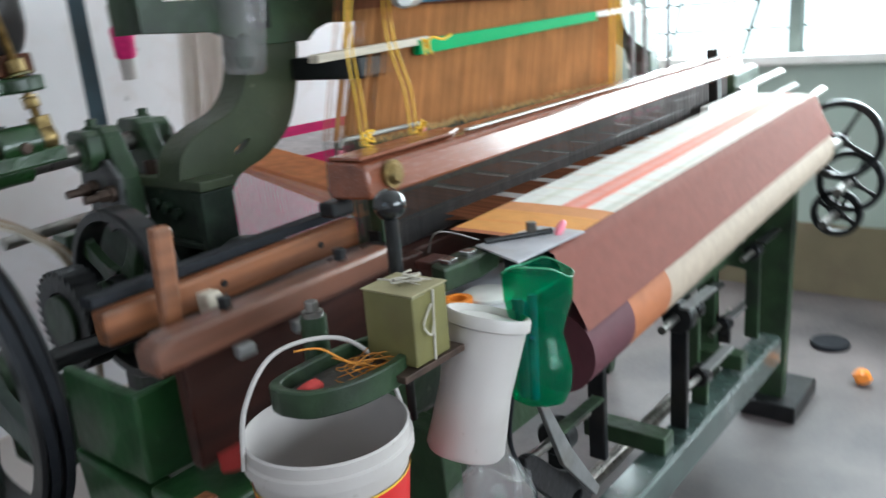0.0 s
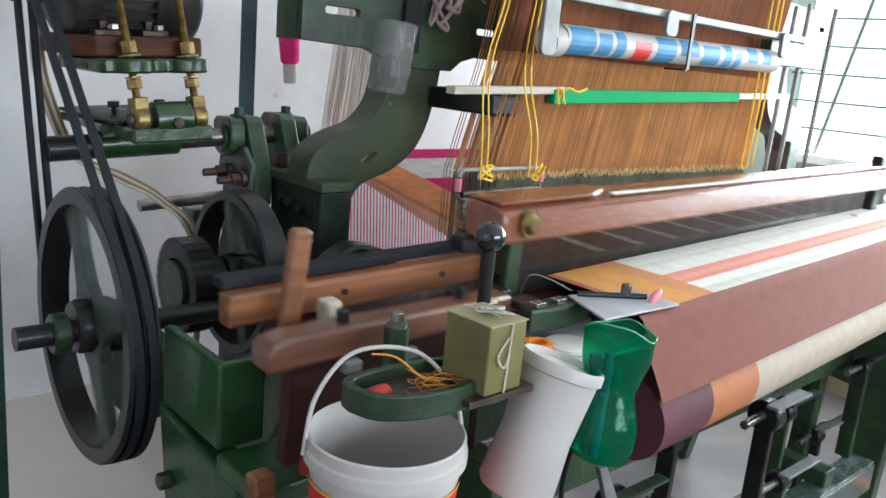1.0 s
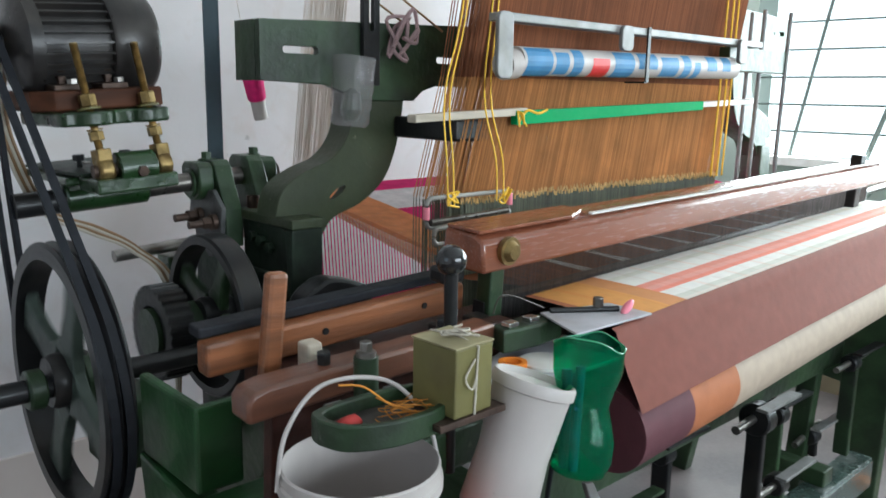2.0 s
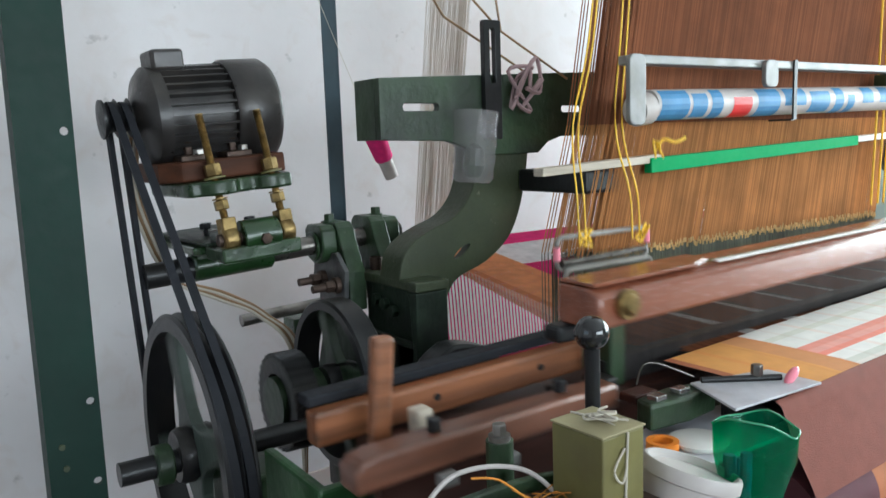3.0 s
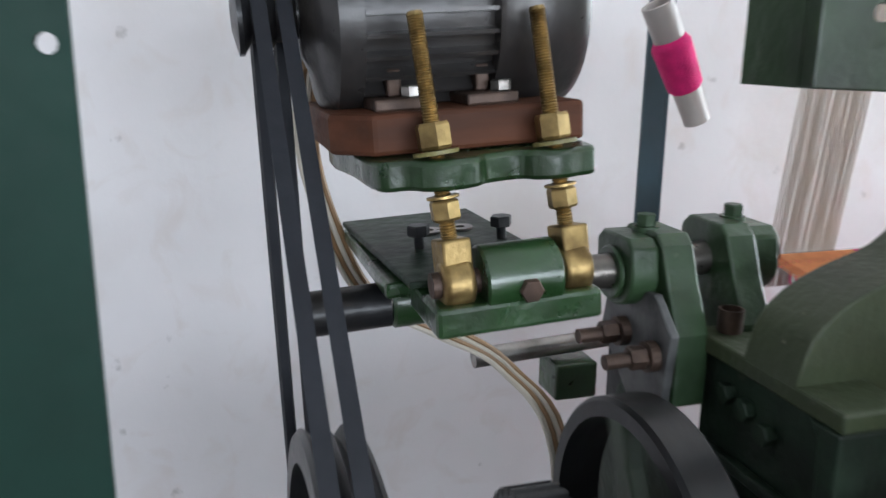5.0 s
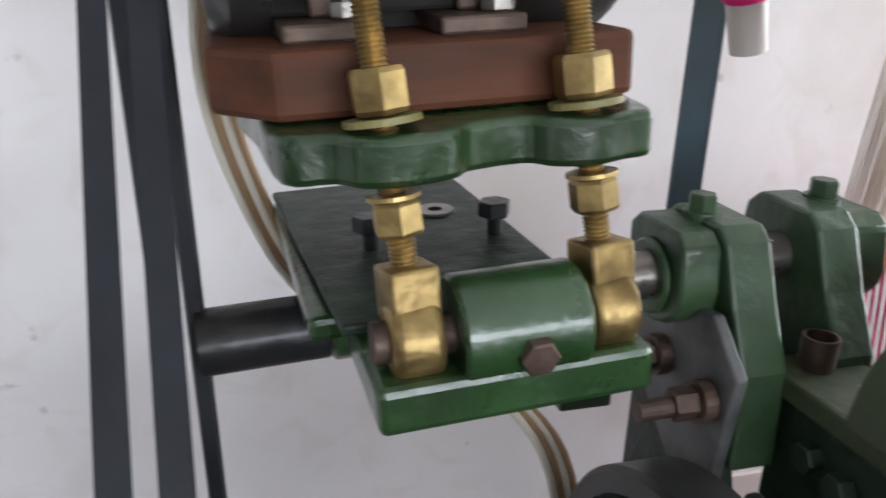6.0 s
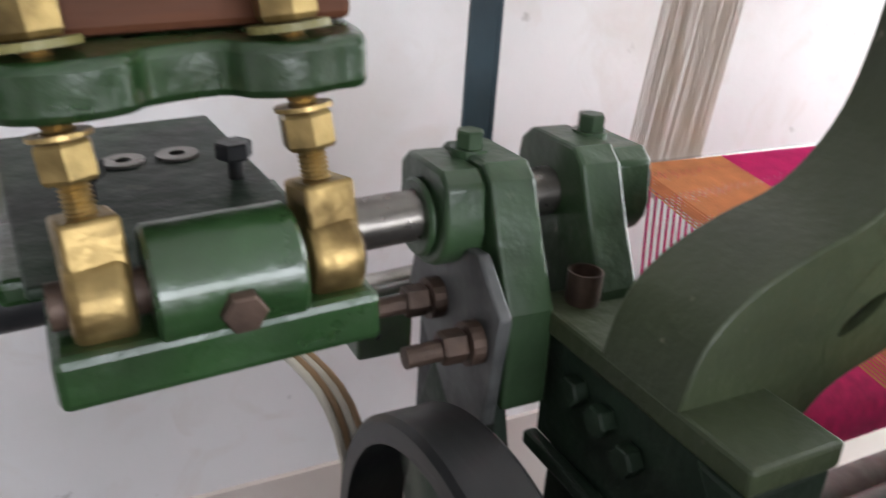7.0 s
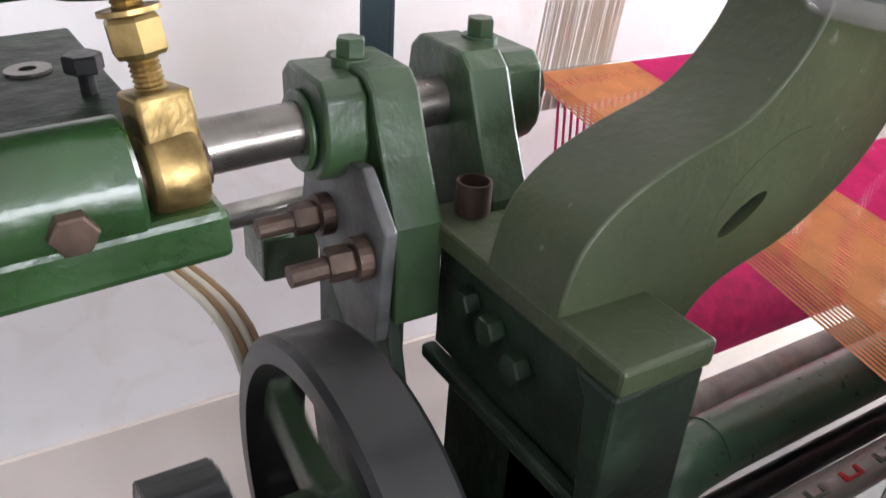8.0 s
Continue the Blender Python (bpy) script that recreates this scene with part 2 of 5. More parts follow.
HARNESS_TOP = mat("dark_brown_harness_cord", (0.26, 0.095, 0.04), 0.75, vary=0.2, scale=8, bump=0, island=0.25)
HEALD = mat("dark_heald_wires", (0.13, 0.14, 0.095), 0.5, 0.2, vary=0.3, bump=0, island=0.4)
KNOT = mat("pale_cord_knots", (0.65, 0.45, 0.2), 0.8, vary=0.2, bump=0, island=0.3)
CABLE = mat("tan_cable", (0.26, 0.155, 0.075), 0.45, vary=0.2, bump=0.05)
REED = mat("steel_reed_wires", (0.10, 0.09, 0.085), 0.4, 0.6, vary=0.2, bump=0, island=0.3)
GREASE = mat("greasy_tray_lining", (0.04, 0.035, 0.03), 0.5, vary=0.4, scale=30, bump=0.3)
BLUE_PRINT = mat("blue_printed_paper", (0.06, 0.22, 0.42), 0.5, vary=0.15, scale=25, bump=0.05)
GRIME = mat("dark_window_bars", (0.16, 0.19, 0.17), 0.6, vary=0.1, bump=0.05)

cloth_stops = [(0.0, (0.72, 0.66, 0.58)), (0.10, (0.62, 0.60, 0.52)), (0.17, (0.80, 0.76, 0.70)), (0.30, (0.80, 0.25, 0.18)),
               (0.36, (0.78, 0.34, 0.27)), (0.44, (0.76, 0.28, 0.21)), (0.52, (0.80, 0.77, 0.71)), (0.72, (0.70, 0.68, 0.58)), (0.80, (0.80, 0.77, 0.71))]
edge_stops = [(0.0, (0.42, 0.13, 0.05)), (0.05, (0.70, 0.31, 0.07)), (0.17, (0.62, 0.26, 0.09)), (0.22, (0, 0, 0))]
edge_mask = [(0.0, (1, 1, 1)), (0.22, (0, 0, 0))]
CLOTH = banded("striped_woven_cloth", 1, 1.26, 0.21, cloth_stops, 0.8, 0.06, (0, 1.05, 1.0, edge_stops, edge_mask), 0.115)
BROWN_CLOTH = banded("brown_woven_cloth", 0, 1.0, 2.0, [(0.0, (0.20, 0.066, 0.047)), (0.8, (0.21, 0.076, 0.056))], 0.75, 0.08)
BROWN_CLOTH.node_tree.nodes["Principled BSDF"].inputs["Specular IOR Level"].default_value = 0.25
ROLL_CLOTH = banded("banded_cloth_roll", 0, 1.05, 1.8, [(0.0, (0.10, 0.025, 0.035)), (0.085, (0.40, 0.13, 0.045)), (0.17, (0.42, 0.33, 0.25))], 0.7, 0.08)
WARP_TOP = banded("dyed_warp_yarn", 1, 1.45, 0.85, [(0.0, (0.75, 0.03, 0.22)), (0.30, (0.75, 0.72, 0.70)), (0.40, (0.75, 0.03, 0.22)), (0.70, (0.80, 0.76, 0.76)),
                  (0.88, (0.72, 0.03, 0.22))], 0.75, 0.12, (0, 1.15, 1.3, [(0.0, (0.66, 0.25, 0.11)), (0.012, (0.80, 0.37, 0.17)), (0.11, (0, 0, 0))],
                                                     [(0.0, (1, 1, 1)), (0.11, (0, 0, 0))]))
DULL_WARP = mat("pale_warp_groups", (0.72, 0.69, 0.66), 0.8, vary=0.1, bump=0)
WARP_BACK = mat("white_warp_yarn", (0.80, 0.74, 0.76), 0.8, vary=0.05, bump=0)


def film_plastic(name, tint, body, share, rough, dents=0.15):
    """Thin clear plastic: tinted see-through, with a share of its own glossy surface."""
    m = bpy.data.materials.new(name)
    m.use_nodes = True
    nt = m.node_tree
    b = nt.nodes["Principled BSDF"]
    b.inputs["Base Color"].default_value = (*body, 1)
    b.inputs["Roughness"].default_value = rough
    b.inputs["Coat Weight"].default_value = 0.6
    nz, bp = nt.nodes.new("ShaderNodeTexNoise"), nt.nodes.new("ShaderNodeBump")
    nz.inputs["Scale"].default_value, nz.inputs["Detail"].default_value = 45, 3
    bp.inputs["Strength"].default_value, bp.inputs["Distance"].default_value = dents, 0.006
    nt.links.new(nt.nodes.new("ShaderNodeTexCoord").outputs["Object"], nz.inputs["Vector"])
    nt.links.new(nz.outputs[0], bp.inputs["Height"])
    nt.links.new(bp.outputs[0], b.inputs["Normal"])
    tr = nt.nodes.new("ShaderNodeBsdfTransparent")
    tr.inputs[0].default_value = (*tint, 1)
    mx = nt.nodes.new("ShaderNodeMixShader")
    mx.inputs[0].default_value = share
    nt.links.new(tr.outputs[0], mx.inputs[1])
    nt.links.new(b.outputs[0], mx.inputs[2])
    nt.links.new(mx.outputs[0], nt.nodes["Material Output"].inputs[0])
    return m


GREEN_PET = film_plastic("green_pet_plastic", (0.34, 0.88, 0.68), (0.01, 0.16, 0.08), 0.24, 0.06, 1.0)
GREEN_RIM = film_plastic("green_cut_plastic_edge", (0.3, 0.9, 0.6), (0.10, 0.42, 0.24), 0.7, 0.15)
CLEAR_PET = film_plastic("clear_scuffed_plastic", (0.93, 0.92, 0.92), (0.6, 0.58, 0.58), 0.11, 0.2)
BLUE_YARN = mat("blue_and_teal_yarn", (0.02, 0.10, 0.20), 0.7, vary=0.5, scale=60, bump=0.3)



for dull, amount in ((BLACK, 0.3), (GREEN_POST, 0.25), (WOOD_DARK, 0.25), (GRIMY, 0.3), (WOOD_BLOCK, 0.2)):
    dull.node_tree.nodes["Principled BSDF"].inputs["Specular IOR Level"].default_value = amount


# ---- mesh helpers ----
def part(name, bm, material, parent=None, label="", smooth=None, bevel=0.0):
    """Link a bmesh as one mesh object under a thing or a part."""
    bmesh.ops.recalc_face_normals(bm, faces=bm.faces[:])
    me = bpy.data.meshes.new(name)
    bm.to_mesh(me)
    bm.free()
    ob = new(name, me)
    me.materials.append(material)
    if smooth is not None:
        for p in me.polygons:
            p.use_smooth = True
        me.set_sharp_from_angle(angle=radians(smooth))
    if bevel:
        bv = ob.modifiers.new("bevel", "BEVEL")
        bv.width, bv.segments, bv.limit_method, bv.angle_limit = bevel, 2, "ANGLE", radians(40)
    if parent:
        ob.parent = parent
    if label:
        ob["label"] = label
    return ob


def thing(name, label, category, group="", kind=""):
    return tagged(new(name), label, category, group, kind)


def box(bm, x0, x1, y0, y1, z0, z1, m=None):
    v = [bm.verts.new((x, y, z)) for z in (z0, z1) for x, y in ((x0, y0), (x1, y0), (x1, y1), (x0, y1))]
    for f in ((0, 3, 2, 1), (4, 5, 6, 7), (0, 1, 5, 4), (1, 2, 6, 5), (2, 3, 7, 6), (3, 0, 4, 7)):
        bm.faces.new([v[i] for i in f])
    if m is not None:
        bmesh.ops.transform(bm, matrix=m, verts=v)
    return bm


def boxes(*args):
    bm = bmesh.new()
    for a in args:
        box(bm, *a)
    return bm


def lathe(bm, profile, m, seg=32, caps=True):
    """Turn (radius, height) pairs about the local z axis, placed by m."""
    rings = []
    for r, z in profile:
        rings.append([bm.verts.new(m @ Vector((r * math.cos(2 * math.pi * i / seg), r * math.sin(2 * math.pi * i / seg), z))) for i in range(seg)])
    for a, b in zip(rings, rings[1:]):
        for i in range(seg):
            bm.faces.new((a[i], a[(i + 1) % seg], b[(i + 1) % seg], b[i]))
    if caps:
        bm.faces.new(rings[0][::-1])
        bm.faces.new(rings[-1])
    return bm


def axis(p, q):
    """A frame at p whose z axis points to q, and the distance."""
    p, q = Vector(p), Vector(q)
    return Matrix.Translation(p) @ (q - p).to_track_quat("Z", "Y").to_matrix().to_4x4(), (q - p).length


def rod(bm, p, q, r, seg=16, r2=None):
    m, l = axis(p, q)
    return lathe(bm, [(r, 0), (r if r2 is None else r2, l)], m, seg)


def rods(*args):
    bm = bmesh.new()
    for a in args:
        rod(bm, *a)
    return bm


def disc_x(bm, x0, x1, y, z, r, seg=40, chamfer=0.0):
    m = Matrix.Translation((x0, y, z)) @ pose(0, 0, 0, 0, 90, 0)
    w = x1 - x0
    prof = [(r - chamfer, 0), (r, chamfer), (r, w - chamfer), (r - chamfer, w)] if chamfer else [(r, 0), (r, w)]
    return lathe(bm, prof, m, seg)


def tube_path(bm, pts, r, seg=8):
    """A round cord along points."""
    pts = [Vector(p) for p in pts]
    rings = []
    for i, p in enumerate(pts):
        d = (pts[min(i + 1, len(pts) - 1)] - pts[max(i - 1, 0)]).normalized()
        q = d.to_track_quat("Z", "Y").to_matrix()
        rings.append([bm.verts.new(p + q @ Vector((r * math.cos(2 * math.pi * k / seg), r * math.sin(2 * math.pi * k / seg), 0))) for k in range(seg)])
    for a, b in zip(rings, rings[1:]):
        for k in range(seg):
            bm.faces.new((a[k], a[(k + 1) % seg], b[(k + 1) % seg], b[k]))
    bm.faces.new(rings[0][::-1])
    bm.faces.new(rings[-1])
    return bm


def curve_pts(pts, n=8):
    """A smooth curve through points."""
    pts = [Vector(p) for p in pts]
    out = []
    for i in range(len(pts) - 1):
        p0, p1, p2, p3 = pts[max(i - 1, 0)], pts[i], pts[i + 1], pts[min(i + 2, len(pts) - 1)]
        for k in range(n):
            t = k / n
            out.append(0.5 * ((2 * p1) + (p2 - p0) * t + (2 * p0 - 5 * p1 + 4 * p2 - p3) * t * t + (3 * p1 - p0 - 3 * p2 + p3) * t ** 3))
    return out + [pts[-1]]


def slab(profile, plane, a, b, holes=()):
    """A flat casting: an outline (with holes) in the xz, yz or xy plane, from a to b along the third axis."""
    def at(u, v, w):
        return {"xz": (u, w, v), "yz": (w, u, v), "xy": (u, v, w)}[plane]
    bm = bmesh.new()
    edges = []
    for loop in (profile, *holes):
        vs = [bm.verts.new(at(u, v, a)) for u, v in loop]
        edges += [bm.edges.new((vs[i], vs[(i + 1) % len(vs)])) for i in range(len(vs))]
    bmesh.ops.triangle_fill(bm, use_beauty=True, use_dissolve=False, edges=edges)
    bmesh.ops.dissolve_limit(bm, angle_limit=0.01, verts=bm.verts[:], edges=bm.edges[:])
    r = bmesh.ops.extrude_face_region(bm, geom=bm.faces[:])
    bmesh.ops.translate(bm, vec=at(0, 0, b - a), verts=[g for g in r["geom"] if isinstance(g, bmesh.types.BMVert)])
    return bm


def rounded(u0, u1, v0, v1, r, n=5):
    out = []
    for cu, cv, s in ((u1 - r, v1 - r, 0), (u0 + r, v1 - r, 90), (u0 + r, v0 + r, 180), (u1 - r, v0 + r, 270)):
        out += [(cu + r * math.cos(radians(s + 90 * i / n)), cv + r * math.sin(radians(s + 90 * i / n))) for i in range(n + 1)]
    return out


def hexagon(bm, p, q, r):
    m, l = axis(p, q)
    return lathe(bm, [(r * 0.9, 0), (r, l * 0.12), (r, l * 0.88), (r * 0.9, l)], m, 6)


def wheel(x0, x1, y, z, r, rim, hub, spokes, width, turn=0.0, groove=0):
    """A cast spoked wheel about the x axis, built round the origin: y and z give only its place."""
    bm = bmesh.new()
    w = x1 - x0
    m = pose(0, 0, 0, 0, 90, 0)
    prof = [(r - rim, 0), (r - 0.004, 0), (r, 0.004)]
    for g in range(groove):
        a = 0.006 + (w - 0.012) * g / groove
        d = (w - 0.012) / groove
        prof += [(r, a), (r - 0.009, a + d * 0.45), (r - 0.009, a + d * 0.55), (r, a + d)]
    prof += [(r, w - 0.004), (r - 0.004, w), (r - rim, w), (r - rim, 0)]
    lathe(bm, prof, m @ pose(0, 0, -w / 2), 56, caps=False)
    lathe(bm, [(hub * 0.9, -0.008), (hub, 0), (hub, w), (hub * 0.9, w + 0.008)], m @ pose(0, 0, -w / 2), 28)
    return bm


def spoke_meshes(w, r, rim, hub, spokes, width, turn):
    for k in range(spokes):
        bm = bmesh.new()
        rot = Matrix.Rotation(radians(turn + 360 * k / spokes), 4, "X")
        t = w * 0.2
        prof = [(hub * 0.85, width * 0.95), (hub * 1.5, width * 0.62), (r * 0.55, width * 0.48), (r - rim * 1.4, width * 0.55), (r - rim * 0.7, width * 0.8)]
        left = [[bm.verts.new(rot @ Vector((sx * t, sy * h, rad))) for sx, sy in ((-1, -1), (1, -1), (1, 1), (-1, 1))] for rad, h in prof]
        for a, b in zip(left, left[1:]):
            for q in range(4):
                bm.faces.new((a[q], a[(q + 1) % 4], b[(q + 1) % 4], b[q]))
        bm.faces.new(left[0][::-1])
        bm.faces.new(left[-1])
        yield bm


def build_wheel(name, place, w, r, rim, hub, spokes, width, turn, groove, rim_mat, spoke_mat, label):
    ob = part(name, wheel(0, w, 0, 0, r, rim, hub, 0, 0, 0, groove), rim_mat, loom, label, smooth=35)
    for bm in spoke_meshes(w, r, rim, hub, spokes, width, turn):
        part("spoke", bm, spoke_mat, ob, bevel=0.003)
    ob.matrix_basis = pose(*place)
    return ob


def strands(rows, n, tri=3):
    """Thin straight cords: rows yields (p, q, radius)."""
    verts, faces = [], []
    for p, q, r in rows:
        p, q = np.array(p), np.array(q)
        d = (q - p) / np.linalg.norm(q - p)
        u = np.cross(d, (0.3, 0.9, 0.1))
        u /= np.linalg.norm(u)
        v = np.cross(d, u)
        b = len(verts)
        for e in (p, q):
            verts += [tuple(e + r * (math.cos(2 * math.pi * k / tri) * u + math.sin(2 * math.pi * k / tri) * v)) for k in range(tri)]
        faces += [(b + k, b + (k + 1) % tri, b + tri + (k + 1) % tri, b + tri + k) for k in range(tri)]
    return verts, faces


def raw(name, verts, faces, material, parent=None, label="", kind="", category=""):
    me = bpy.data.meshes.new(name)
    me.from_pydata(verts, [], faces)
    me.materials.append(material)
    ob = new(name, me)
    ob.parent = parent
    return tagged(ob, label, category, "", kind)


# ---- room ----
def setting(name, bm, material, label, category):
    return tagged(part(name, bm, material), label, category, "", "structure")


X0, X1, Y0, Y1, H = -2.4, 4.0, -2.45, 2.745, 3.1
setting("floor", boxes((X0 - 0.2, X1 + 0.2, Y0 - 0.2, Y1 + 0.2, -0.15, 0)), FLOOR, "dusty grey cement floor with dark stains and mottled shade in its colour", "floor")
setting("ceiling", boxes((X0 - 0.2, X1 + 0.2, Y0 - 0.2, Y1 + 0.2, H, H + 0.15)), CEIL, "plain white ceiling over the weaving shed", "ceiling")
wall_back = setting("wall_north", boxes((X0, X1, Y1, Y1 + 0.2, 0, H)), WALL, "white distempered wall with scuffs and small holes", "wall")
setting("baseboard", boxes((X0, X1, Y1 - 0.012, Y1 - 0.002, 0, 0.467)), DADO, "dusty pinkish plaster dado along the white wall", "wall")
wy0, wy1, wz0, wz1 = -0.6, 2.55, 1.105, 2.45
setting("wall_east", boxes((X1, X1 + 0.2, Y0, Y1 + 0.2, 0, wz0), (X1, X1 + 0.2, Y0, Y1 + 0.2, wz1, H), (X1, X1 + 0.2, Y0, wy0, wz0, wz1), (X1, X1 + 0.2, wy1, Y1 + 0.2, wz0, wz1)),
        GREYGREEN, "grey-green painted wall below a wide barred window", "wall")
setting("wall_south", boxes((X0, X1, Y0 - 0.2, Y0, 0, 1.0), (X0, X1, Y0 - 0.2, Y0, 2.6, H), (X0, -0.3, Y0 - 0.2, Y0, 1.0, 2.6), (2.9, X1, Y0 - 0.2, Y0, 1.0, 2.6)), WALL, "white wall with a wide opening behind the weaver", "wall")
setting("wall_west", boxes((X0 - 0.2, X0, Y0 - 0.2, Y1 + 0.2, 0, 1.2), (X0 - 0.2, X0, Y0 - 0.2, Y1 + 0.2, 2.5, H), (X0 - 0.2, X0, Y0 - 0.2, -0.1, 1.2, 2.5), (X0 - 0.2, X0, 1.7, Y1 + 0.2, 1.2, 2.5)), WALL, "white side wall with an added, unseen opening for fill light", "wall")


setting("baseboard", boxes((X1 - 0.012, X1 - 0.002, Y0, Y1 - 0.015, 0, 0.34)), mat("brown_dusty_dado", (0.20, 0.165, 0.10), 0.8, vary=0.12, scale=4, bump=0.1, dirt=(0.12, 0.09, 0.06), dirt_amount=0.5), "brown dusty dado below the grey-green wall", "wall")


def build_window():
    win = thing("window_1", "wide window with thin iron grille bars and green uprights", "window", kind="structure")
    part("window_sill", boxes((X1 - 0.05, X1 + 0.2, wy0, wy1, wz0 - 0.03, wz0 + 0.012)), WHITE_METAL, win, bevel=0.004)
    for y in (0.3, 1.77):
        part("mullion", boxes((X1 + 0.05, X1 + 0.11, y - 0.03, y + 0.03, wz0 + 0.012, wz1)), GRIME, win, bevel=0.003)
    for i in range(10):
        z = wz0 + 0.13 * (i + 1)
        part("bar", rods(((X1 + 0.08, wy0, z), (X1 + 0.08, wy1, z), 0.005, 8)), GRIME, win)
    part("stay", rods(((X1 + 0.03, 2.0, wz0), (X1 + 0.03, 1.6, wz1), 0.012, 8)), GRIME, win, "slanting iron stay")
    part("stay", rods(((X1 + 0.03, 2.35, wz0), (X1 + 0.03, 2.1, wz1), 0.009, 8)), GRIME, win, "slanting iron stay")


build_window()


def glow(name, strength):
    m = bpy.data.materials.new(name)
    m.use_nodes = True
    b = m.node_tree.nodes["Principled BSDF"]
    b.inputs["Base Color"].default_value = (0.9, 0.95, 0.95, 1)
    b.inputs["Emission Color"].default_value = (0.93, 1.0, 1.0, 1)
    b.inputs["Emission Strength"].default_value = strength
    return m


setting("backdrop", boxes((7.0, 7.02, -6, 9, -1, 7)), glow("hazy_bright_daylight", 2.5), "bright hazy daylight outside the window", "backdrop")


def build_posts():
    post = thing("jacquard_post", "tall dark green steel post with bolt holes beside the loom", "post")
    x0, x1, yf = 0.290, 0.359, 1.815
    holes = [(0.348, z) for z in (0.62, 0.963, 1.074, 1.43, 1.8, 2.2)] + [(0.284, 1.02), (0.284, 1.5), (0.29, 0.99)]
    circ = [[(u + 0.0055 * math.cos(radians(a)), z + 0.0055 * math.sin(radians(a))) for a in range(0, 360, 36)] for u, z in holes[:6]]
    part("flange", slab([(x0, 0), (x1, 0), (x1, H), (x0, H)], "xz", yf, yf + 0.006, circ), GREEN_POST, post)
    part("web", boxes((x0, x0 + 0.006, yf + 0.006, yf + 0.05, 0, H)), GREEN_POST, post)
    part("bolt", rods(((0.308, yf - 0.003, 1.02), (0.308, yf, 1.02), 0.004)), GREEN_DUST, post)
    part("bolt", rods(((0.311, yf - 0.003, 0.99), (0.311, yf, 0.99), 0.004)), GREEN_DUST, post)
    pipe = thing("jacquard_upright", "slim blue-green angle-iron upright behind the loom", "post")
    part("front_leg", boxes((0.970, 1.0005, 2.322, 2.327, 0, H)), BLUE_POST, pipe)
    part("side_leg", boxes((1.001, 1.006, 2.322, 2.36, 0, H)), BLUE_POST, pipe)


build_posts()

# ---- loom ----
loom = thing("power_loom", "green cast-iron power loom with oily dark machinery and wooden slay", "loom")


def breast():
    m = Matrix.Translation((1.1, 1.27, 1.06)) @ pose(0, 0, 0, 0, -1.2, 2.0) @ Matrix.Translation((-1.1, -1.27, -1.06))
    return box(bmesh.new(), 1.06, 2.66, 1.29, 1.36, 0.965, 1.045, m)


